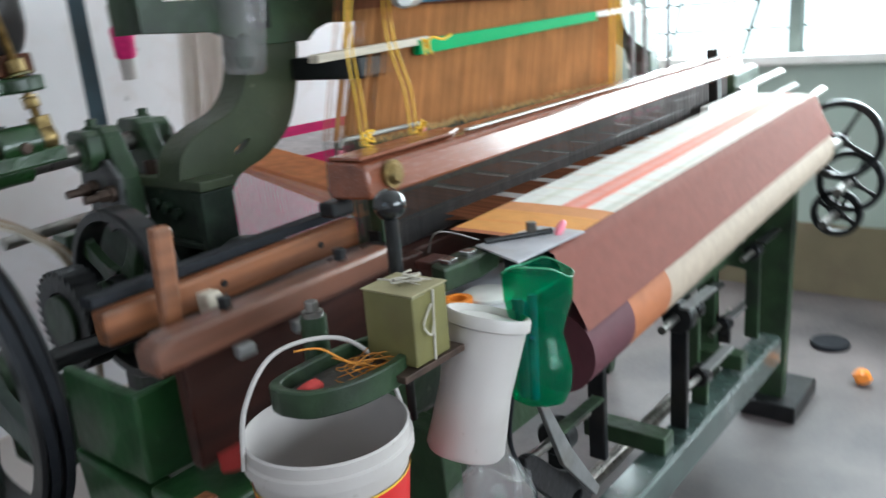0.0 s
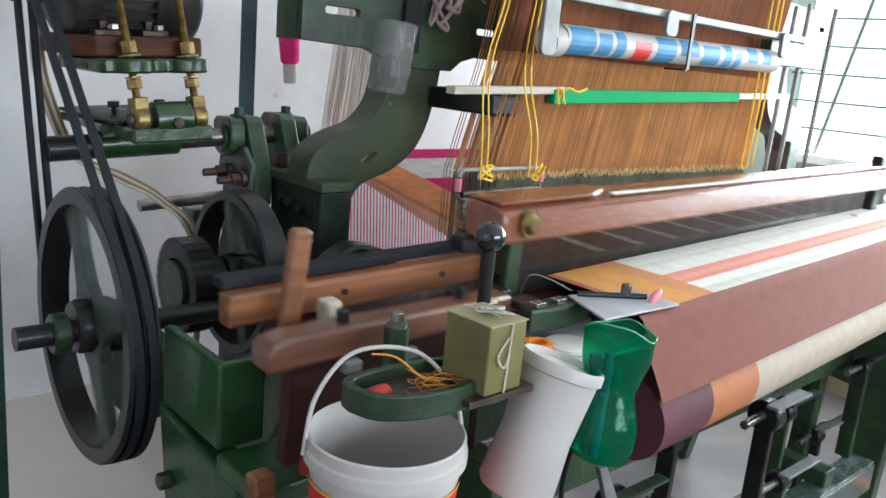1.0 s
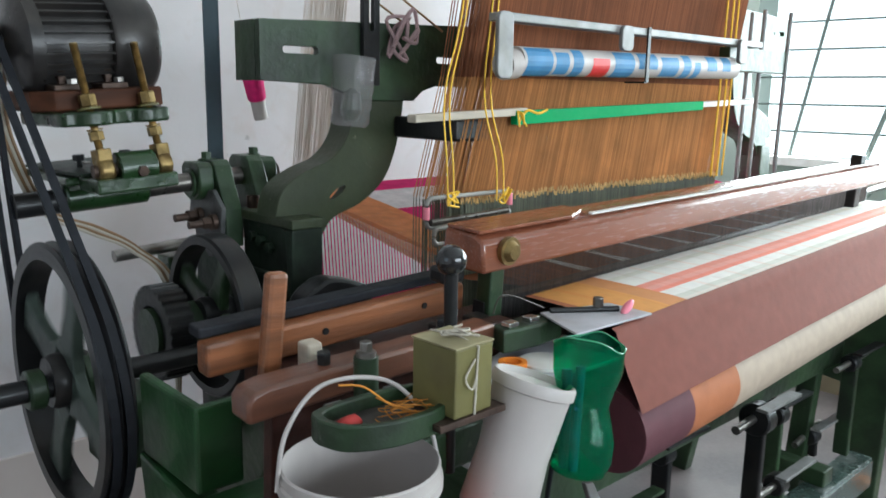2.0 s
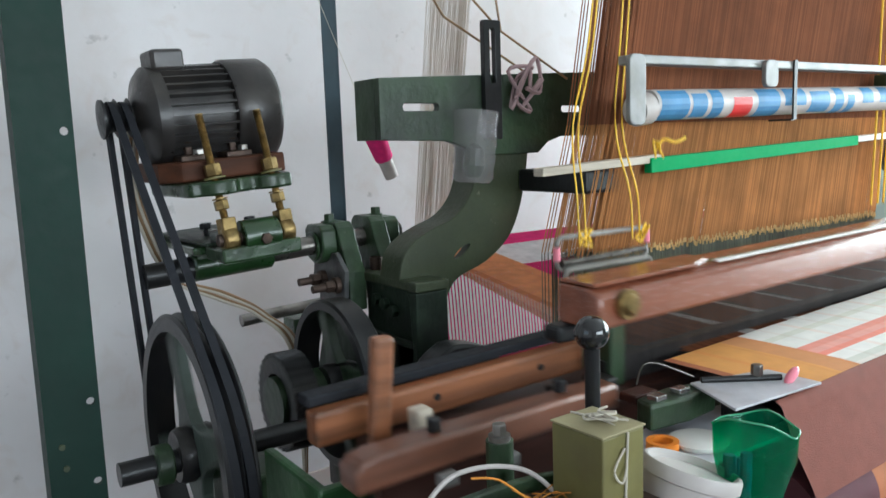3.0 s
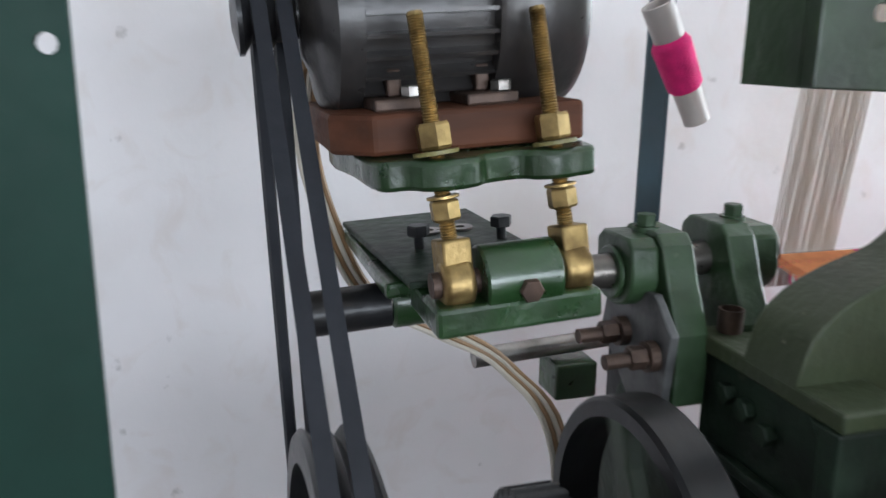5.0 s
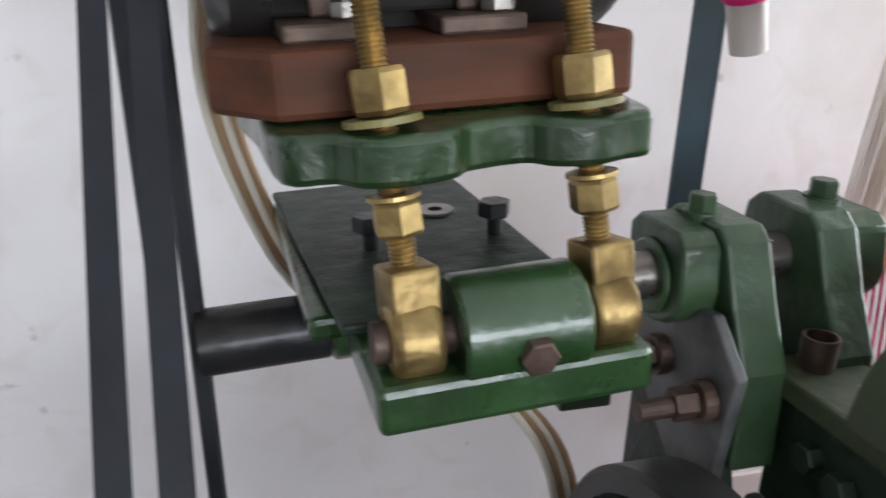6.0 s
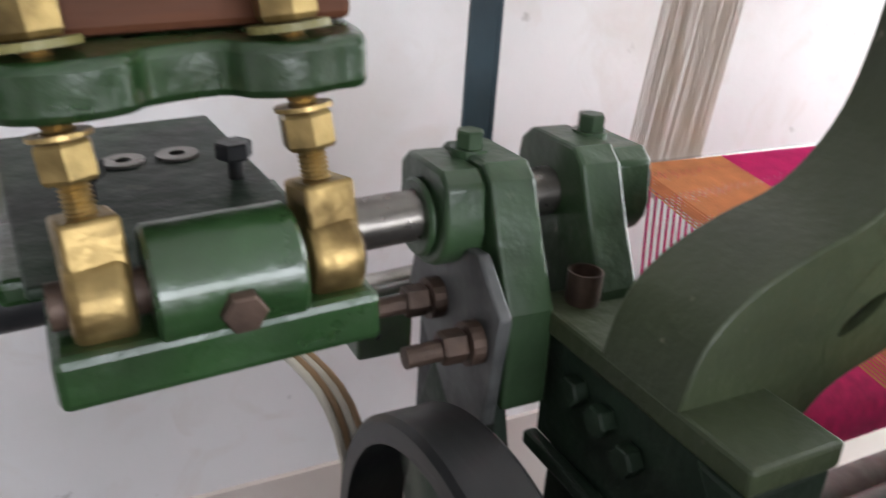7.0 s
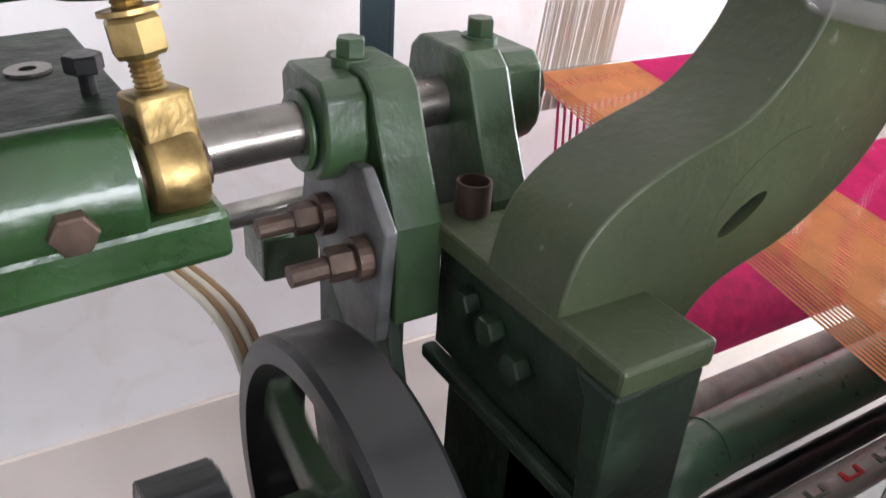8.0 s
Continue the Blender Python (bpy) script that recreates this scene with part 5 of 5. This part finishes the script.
    for x, z in ((1.036, 1.24), (1.16, 1.242), (1.21, 1.375)):
        k = random.Random(int(x * 1000))
        part("knot", tube_path(bmesh.new(), curve_pts([(x + k.uniform(-.012, .02), 1.592 + k.uniform(-.008, .004), z + k.uniform(-.016, .02)) for _ in range(8)], 4), 0.0019, 6), YELLOW_CORD, cord)
    part("tail", tube_path(bmesh.new(), curve_pts([(1.21, 1.60, 1.37), (1.225, 1.595, 1.39), (1.25, 1.59, 1.385), (1.275, 1.59, 1.392)], 5), 0.0024, 6), YELLOW_CORD, cord)
    for x in (2.02, 2.05, 2.075):
        part("strand", tube_path(bmesh.new(), [(x, 1.66, 1.22), (x + 0.01, 1.66, 1.40), (x + 0.02, 1.66, 1.7)], 0.0028, 6), YELLOW_CORD, cord)


build_lath_and_light()


def build_small_things():
    # olive tin box with string
    b = thing("olive_tin_box", "small olive painted tin box tied with string", "box")
    m = pose(0.7045, 1.236, 1.0445, 0, 0, 2) @ Matrix.Diagonal((0.86, 0.93, 0.91, 1))
    bm = bmesh.new()
    box(bm, -0.034, 0.034, -0.036, 0.036, 0.0005, 0.085, m)
    part("body", bm, OLIVE, b, bevel=0.002)
    bm = bmesh.new()
    box(bm, -0.0355, 0.0355, -0.0375, 0.0375, 0.0855, 0.088, m)
    part("lid", bm, OLIVE_TOP, b, bevel=0.001)
    pts = [m @ Vector(p) for p in ((0.0, -0.0375, 0.0), (0.004, -0.0385, 0.085), (0.006, 0.0, 0.0895), (0.0, 0.038, 0.088))]
    part("string", tube_path(bmesh.new(), pts, 0.0014, 6), STRING, b)
    rng = random.Random(3)
    for _ in range(3):
        part("string", tube_path(bmesh.new(), curve_pts([m @ Vector((rng.uniform(-.015, .025), rng.uniform(-.03, .01), 0.0905 + rng.uniform(0, .008))) for _ in range(6)], 5), 0.0012, 6), STRING, b)
    part("string", tube_path(bmesh.new(), curve_pts([m @ Vector(p) for p in ((-0.002, -0.039, 0.07), (-0.02, -0.04, 0.05), (-0.01, -0.042, 0.035), (0.0, -0.04, 0.05))], 6), 0.0012, 6), STRING, b)
    # bucket
    k = thing("paint_bucket", "white plastic bucket with red label hung under the tray", "bucket")
    bc = (0.602, 1.268, 0.0)
    zt = 1.0
    prof = [(0.070, zt - 0.20), (0.087, zt - 0.03), (0.093, zt - 0.028), (0.093, zt - 0.016), (0.090, zt - 0.014), (0.0905, zt - 0.002), (0.088, zt), (0.0855, zt - 0.003), (0.083, zt - 0.02), (0.067, zt - 0.195), (0.002, zt - 0.195)]
    part("body", lathe(bmesh.new(), prof, pose(*bc) @ Matrix.Diagonal((0.955, 0.955, 1, 1)), 56), WHITE_PLASTIC, k, smooth=40)
    part("label", lathe(bmesh.new(), [(0.0722, zt - 0.18), (0.0855, zt - 0.05)], pose(*bc) @ Matrix.Diagonal((0.965, 0.965, 1, 1)), 56, caps=False), RED_LABEL, k, "red paper label", smooth=60)
    part("label_stripe", lathe(bmesh.new(), [(0.0861, zt - 0.05), (0.0864, zt - 0.047)], pose(*bc) @ Matrix.Diagonal((0.967, 0.967, 1, 1)), 56, caps=False), YELLOW_LABEL, k, smooth=60)
    hp = [(bc[0] - 0.086, bc[1] + 0.03, zt - 0.02), (bc[0] - 0.07, bc[1] + 0.035, zt + 0.04), (bc[0] - 0.02, bc[1] + 0.04, zt + 0.078), (bc[0] + 0.05, bc[1] + 0.02, zt + 0.072), (bc[0] + 0.083, bc[1] - 0.01, zt + 0.03), (bc[0] + 0.086, bc[1] - 0.03, zt - 0.02)]
    part("handle", tube_path(bmesh.new(), curve_pts(hp, 8), 0.0026, 8), WHITE_PLASTIC, k, "white plastic bail handle", smooth=60)
    # jar
    j = thing("white_plastic_jar", "white ribbed plastic jar with lid ring beside the tin box", "jar")
    prof = [(0.046, -0.185), (0.05, -0.178), (0.046, -0.10), (0.050, -0.03), (0.051, -0.012), (0.055, -0.010), (0.055, 0.002), (0.053, 0.006), (0.050, 0.006), (0.047, -0.004), (0.044, -0.17), (0.002, -0.17)]
    part("body", lathe(bmesh.new(), prof, Matrix.Translation((0.812, 1.208, 1.055)) @ pose(0, 0, 0, 4, 17, 0) @ Matrix.Diagonal((0.93, 0.93, 0.88, 1)), 48), WHITE_PLASTIC, j, smooth=40)
    part("lid", lathe(bmesh.new(), [(0.001, -0.006), (0.0478, -0.005), (0.0478, -0.003), (0.03, -0.002), (0.001, -0.003)], Matrix.Translation((0.812, 1.208, 1.055)) @ pose(0, 0, 0, 4, 17, 0) @ Matrix.Diagonal((0.93, 0.93, 0.88, 1)), 40), WHITE_PLASTIC, j, "sunken white lid", smooth=40)
    # cut bottle
    bt = thing("cut_green_bottle", "cut-off green plastic bottle hung before the cloth roll", "bottle")
    prof = [(0.004, -0.163), (0.018, -0.166), (0.032, -0.160), (0.039, -0.145), (0.0405, -0.12), (0.034, -0.095), (0.0295, -0.078), (0.034, -0.06), (0.041, -0.035), (0.0435, 0.0)]
    inner = [(r - 0.0006, z) for r, z in reversed(prof)]
    bmt = lathe(bmesh.new(), prof + inner[:-1], Matrix.Translation((0.888, 1.186, 1.094)) @ pose(0, 0, 0, -4, 10, 0), 40, caps=False)
    top = Matrix.Translation((0.888, 1.186, 1.094)) @ pose(0, 0, 0, -4, 10, 0)
    for v in bmt.verts:
        q = top.inverted() @ v.co
        q += 0.0035 * noise.noise_vector(Vector((q.x, q.y, q.z * 0.7)) * 32)
        if q.z > -0.03:
            a = math.atan2(q.y, q.x)
            q.z += (q.z + 0.03) / 0.03 * (0.006 * math.sin(a * 2 + 1) + 0.002 * math.sin(a * 5))
        v.co = top @ q
    part("body", bmt, GREEN_PET, bt, smooth=50).visible_shadow = False
    rim = []
    for k in range(41):
        a = 2 * math.pi * k / 40
        q = Vector((0.0435 * math.cos(a), 0.0435 * math.sin(a), 0.0))
        q += 0.0035 * noise.noise_vector(Vector((q.x, q.y, 0)) * 32)
        q.z += (q.z + 0.03) / 0.03 * (0.006 * math.sin(a * 2 + 1) + 0.002 * math.sin(a * 5))
        rim.append(top @ q)
    part("rim", tube_path(bmesh.new(), rim, 0.0011, 6), GREEN_RIM, bt, "ragged cut rim", smooth=60)
    lm = Matrix.Translation((0.888, 1.186, 1.094)) @ pose(0, 0, 0, -4, 10, 0)
    rq = random.Random(5)
    for q in range(4):
        a = math.pi * 0.35 + 2 * math.pi * q / 8
        part("pirn", rods((lm @ Vector((0.018 * math.cos(a), 0.018 * math.sin(a), -0.155)), lm @ Vector((0.026 * math.cos(a), 0.026 * math.sin(a), -0.045 + rq.uniform(-0.03, 0.02))), 0.006, 10)), BLUE_YARN, bt, "blue yarn pirn")
    ck = thing("black_cord", "black cord hanging below the cut bottle", "cord")
    part("cord", tube_path(bmesh.new(), curve_pts([(0.86, 1.21, 0.95), (0.90, 1.25, 0.84), (0.97, 1.28, 0.74), (1.03, 1.30, 0.66), (1.0, 1.31, 0.6), (0.93, 1.30, 0.62)], 8), 0.0035, 8), RUBBER, ck, smooth=60)
    part("hook_lever", slab(curve2([(1.00, 0.742), (1.03, 0.735), (1.10, 0.672), (1.17, 0.63), (1.205, 0.585), (1.19, 0.555), (1.15, 0.558), (1.08, 0.625), (1.01, 0.70), (1.00, 0.742)], 4)[:-1], "xz", 1.295, 1.311,
         [rounded(1.135, 1.165, 0.585, 0.605, 0.009)]), BLACK, loom, "black iron hook lever", bevel=0.003)
    part("link_bar", slab([(1.015, 0.83), (1.035, 0.825), (1.10, 0.72), (1.19, 0.60), (1.175, 0.59), (1.075, 0.70)], "xz", 1.272, 1.282), GREY_METAL, loom, "bent grey steel link", bevel=0.002)
    # thin plastic bag under the jar
    pb = thing("plastic_bag", "crumpled clear plastic bag under the white jar", "bag")
    bmb = bmesh.new()
    bmesh.ops.create_icosphere(bmb, subdivisions=4, radius=0.062, matrix=pose(0.80, 1.215, 0.805) @ Matrix.Diagonal((1.05, 0.7, 0.95, 1)))
    for v in bmb.verts:
        v.co += 0.022 * noise.noise_vector(v.co * 28) + 0.006 * noise.noise_vector(v.co * 90)
    part("film", bmb, CLEAR_PET, pb, smooth=30).visible_shadow = False
    # tape ring and lid
    t = thing("tape_roll", "orange tape roll lying on the shelf", "tape")
    part("ring", lathe(bmesh.new(), [(0.013, 0), (0.02, 0), (0.02, 0.012), (0.013, 0.012), (0.013, 0)], pose(0.905, 1.325, 1.0165), 32, caps=False), ORANGE_PLASTIC, t, smooth=40)
    l = thing("jar_lid", "round grey-white lid on the shelf", "lid")
    part("disc", lathe(bmesh.new(), [(0.034, 0), (0.036, 0.003), (0.036, 0.006), (0.034, 0.007)], pose(0.955, 1.31, 1.0165), 40), WHITE_METAL, l, smooth=40)
    # plastic cup on the arm
    c = thing("clear_plastic_cup", "scuffed clear plastic bottle bottom tied to the loom arm", "cup")
    cm = Matrix.Translation((1.008, 1.838, 1.325)) @ pose(0, 0, 0, 0, 6, 0)
    prof = [(0.001, 0.002), (0.03, 0.0), (0.037, 0.008), (0.036, 0.03), (0.039, 0.035), (0.037, 0.06), (0.040, 0.065), (0.038, 0.09), (0.041, 0.125)]
    part("body", lathe(bmesh.new(), prof + [(r - 0.0007, z + 0.0007) for r, z in reversed(prof)], cm, 36, caps=False), CLEAR_PET, c, smooth=50).visible_shadow = False
    part("scrap", lathe(bmesh.new(), [(0.012, 0.01), (0.02, 0.03), (0.016, 0.06), (0.004, 0.07)], cm, 12), GREEN, c)
    # hanging bobbin
    bb = thing("hanging_bobbin", "white paper bobbin with magenta yarn hanging on a thread", "bobbin")
    part("core", lathe(bmesh.new(), [(0.011, -0.06), (0.0125, -0.06), (0.015, 0.06), (0.012, 0.06), (0.009, -0.058)], Matrix.Scale(1.18, 4), 24), WHITE_PLASTIC, bb, smooth=40)
    part("yarn", lathe(bmesh.new(), [(0.0135, -0.026), (0.0165, -0.022), (0.0185, 0.02), (0.015, 0.026)], Matrix.Scale(1.18, 4), 24), PINK, bb, smooth=40)
    part("thread", rods(((0, 0, 0.05), (0.004, 0, 0.9), 0.0006, 5)), STRING, bb)
    # cables
    cb = thing("motor_cable", "bundle of tan cables looping behind the motor", "cable")
    for i in range(4):
        o = 0.006 * i
        part("wire", tube_path(bmesh.new(), curve_pts([(0.52 + o, 2.17, 1.50), (0.505 + o, 2.19, 1.36), (0.525 + o, 2.20, 1.26), (0.575 + o, 2.22, 1.16), (0.66 + o, 2.21, 1.11 + o / 2), (0.73 + o, 2.19, 1.07), (0.77 + o, 2.12, 0.99), (0.77, 2.1, 0.7)], 7), 0.0035, 8), CABLE if i % 2 else STRING, cb)
    rd = thing("lease_rod", "dark steel rod lying on green brackets near the wall", "rod")
    part("rod", rods(((0.735, 2.30, 1.040), (1.05, 2.30, 1.060), 0.013, 20)), STEEL, rd, smooth=40)
    part("holder", boxes((0.84, 0.90, 2.27, 2.33, 0.98, 1.03)), GREEN_LIGHT, rd, bevel=0.004)
    # top cords
    cd = thing("harness_cord", "thin brown cords tied above the top rail", "cord")
    for p, q in (((1.0, 1.9, 1.62), (0.80, 1.95, 1.95)), ((1.0, 1.9, 1.62), (1.2, 1.9, 1.52)), ((1.13, 1.9, 1.60), (1.10, 1.95, 2.0)), ((1.13, 1.9, 1.60), (1.25, 1.85, 1.51)), ((1.13, 1.9, 1.60), (1.0, 1.95, 1.75))):
        part("cord", rods((p, q, 0.0022, 6)), CABLE, cd)
    rng = random.Random(9)
    part("tangle", tube_path(bmesh.new(), curve_pts([(1.13 + rng.uniform(-.04, .05), 1.855 + rng.uniform(-.02, .01), 1.49 + rng.uniform(-.05, .07)) for _ in range(14)], 5), 0.004, 6), mat("mauve_rag", (0.30, 0.2, 0.2), 0.9), cd)
    yn = thing("loose_yarn", "tangle of orange yarn over the tray", "yarn")
    for _ in range(9):
        part("end", tube_path(bmesh.new(), curve_pts([(0.665 + rng.uniform(-.05, .03), 1.25 + rng.uniform(-.03, .03), 1.045 + rng.uniform(-.008, .016)) for _ in range(5)], 5), 0.0006, 5), ORANGE_YARN, yn)
    part("end", tube_path(bmesh.new(), curve_pts([(0.66, 1.25, 1.05), (0.63, 1.25, 1.06), (0.60, 1.26, 1.085), (0.575, 1.27, 1.09)], 5), 0.0012, 5), ORANGE_YARN, yn)
    # floor clutter at the far end
    s = thing("stool", "dark wooden stool near the window wall", "stool")
    part("seat", boxes((3.55, 3.85, 0.85, 1.2, 0.42, 0.45)), GREEN_POST, s, bevel=0.005)
    for x in (3.58, 3.82):
        for y in (0.88, 1.17):
            part("leg", rods(((x, y, 0), (x * 0.98 + 0.07, y * 0.95 + 0.05, 0.42), 0.014, 10)), GREEN_POST, s)
    d = thing("rubber_disc", "black rubber disc lying on the floor", "disc")
    part("disc", lathe(bmesh.new(), [(0.07, 0.0), (0.075, 0.01), (0.07, 0.02)], pose(3.38, 1.40, 0.001), 32), RUBBER, d, smooth=40)
    r = thing("litter", "small orange and white wrapper on the floor", "wrapper")
    bm = bmesh.new()
    bmesh.ops.create_icosphere(bm, subdivisions=2, radius=0.03, matrix=pose(3.08, 1.22, 0.03))
    for v in bm.verts:
        v.co += 0.012 * noise.noise_vector(v.co * 60)
    part("wrapper", bm, ORANGE_PLASTIC, r)


build_small_things()


def motions():
    beat, front = 0.532, 0.41
    steps = [i * 2 / 30 for i in range(121)]
    # how far the reed cap stands behind its foremost place, beat by beat
    seen = {0.0: 0.075, 0.1: 0.172, 0.2: 0.195, 0.3: 0.088, 0.4: 0.012, 0.5: 0.046, 0.6: 0.112, 0.7: 0.128, 0.8: 0.064, 0.9: -0.010, 1.0: 0.016, 1.1: 0.106, 1.2: 0.155,
            2.3: 0.148, 2.4: 0.080, 2.5: 0.001, 2.6: 0.006, 2.7: 0.092, 2.8: 0.152, 2.9: 0.122, 3.0: 0.033, 3.1: -0.014, 3.2: 0.054, 3.3: 0.133, 3.4: 0.133, 3.5: 0.068,
            3.6: -0.002, 3.7: 0.073, 3.8: 0.166, 3.9: 0.156, 4.0: 0.072}
    times = sorted(seen)
    times = [t for t in times if t <= 1.2] + [1.3 + 0.1 * k for k in range(10)] + [t for t in times if 2.3 <= t] + [4.1 + 0.1 * k for k in range(40)]

    def swing(t):
        back = seen.get(t, 0.075 - 0.085 * math.cos(2 * math.pi * (t - (front if t < 2 else 4.135)) / beat))
        return math.degrees(-(back - 0.048) / 0.987)
    walk(slay, [(t, Matrix.Translation((0, SLAY_Y, SLAY_Z - 0.012)) @ pose(0, 0, 0, swing(t)) @ Matrix.Translation((0, -SLAY_Y, -SLAY_Z))) for t in times])

    def pick(t):
        p = ((t - 2.80) / (2 * beat)) % 1.0
        p = min(p, 1 - p) * 2 * beat
        return 0.30 * max(0.0, 1 - (p / 0.13) ** 2)
    walk(stick, [(t, pose(0.612 + pick(t), 1.515, 1.112, 0, 4 - 20 * pick(t), 0)) for t in steps])
    for w, (x, y, z), rate, ph in ((flywheel, (0.495, 1.865, 0.95), 360 / beat, 0), (crank_wheel, (0.772, 1.928, 0.988), -360 / beat, 30), (pinion, (0.685, 1.95, 0.968), -360 / beat, 0)):
        walk(w, [(t, pose(x, y, z, ph + rate * t)) for t in steps])
    heald_frame = bpy.data.objects["heald_lever_frame"]
    lifts = ((0, -0.028), (0.3, -0.024), (0.5, -0.03), (0.9, -0.026), (1.2, -0.03), (2.0, -0.03), (2.3, 0.035), (2.5, 0.007), (2.7, 0.045), (2.9, 0.052), (3.0, 0.0), (3.1, -0.028), (3.3, -0.03), (3.8, -0.026), (4.4, -0.03), (8.0, -0.03))
    for held in (heald_frame, bpy.data.objects["yellow_cord"]):
        walk(held, [(t, pose(0, 0, z)) for t, z in lifts])
    # the pale thread groups lift with the open shed
    fell = Matrix.Translation((0, 1.468, 1.066))
    sheds = ((0, -2), (0.07, 5), (0.2, 6), (0.3, -2), (0.5, -2), (0.6, 5), (0.72, 6), (0.82, -2), (1.08, 0), (1.2, 4), (1.3, 0), (1.4, -2), (2.2, -2), (3.2, -2), (3.28, 5), (3.4, 6), (3.5, -2), (3.68, -2), (3.8, 5), (3.88, 4), (4.0, -2), (8.0, -2))
    walk(bpy.data.objects["white_thread"], [(t, fell @ pose(0, 0, 0, a) @ fell.inverted()) for t, a in sheds])
    bob = bpy.data.objects["hanging_bobbin"]
    swayed = ((0, 0.988, 1.326, -4), (0.5, 0.986, 1.322, -4), (1.0, 1.008, 1.318, -8), (1.2, 1.01, 1.32, -10), (2.5, 1.027, 1.330, -18), (3.5, 1.05, 1.326, -32), (4.0, 1.046, 1.331, -34), (4.5, 0.998, 1.347, -32),
              (5.2, 0.94, 1.355, -26), (6.0, 0.924, 1.359, -16), (6.5, 0.937, 1.367, -22), (7.2, 0.99, 1.35, -28), (8.0, 1.02, 1.335, -12))
    walk(bob, [(t, pose(x, 2.17, z, 4, a, 0) @ pose(0, 0, 0.071)) for t, x, z, a in swayed])


motions()
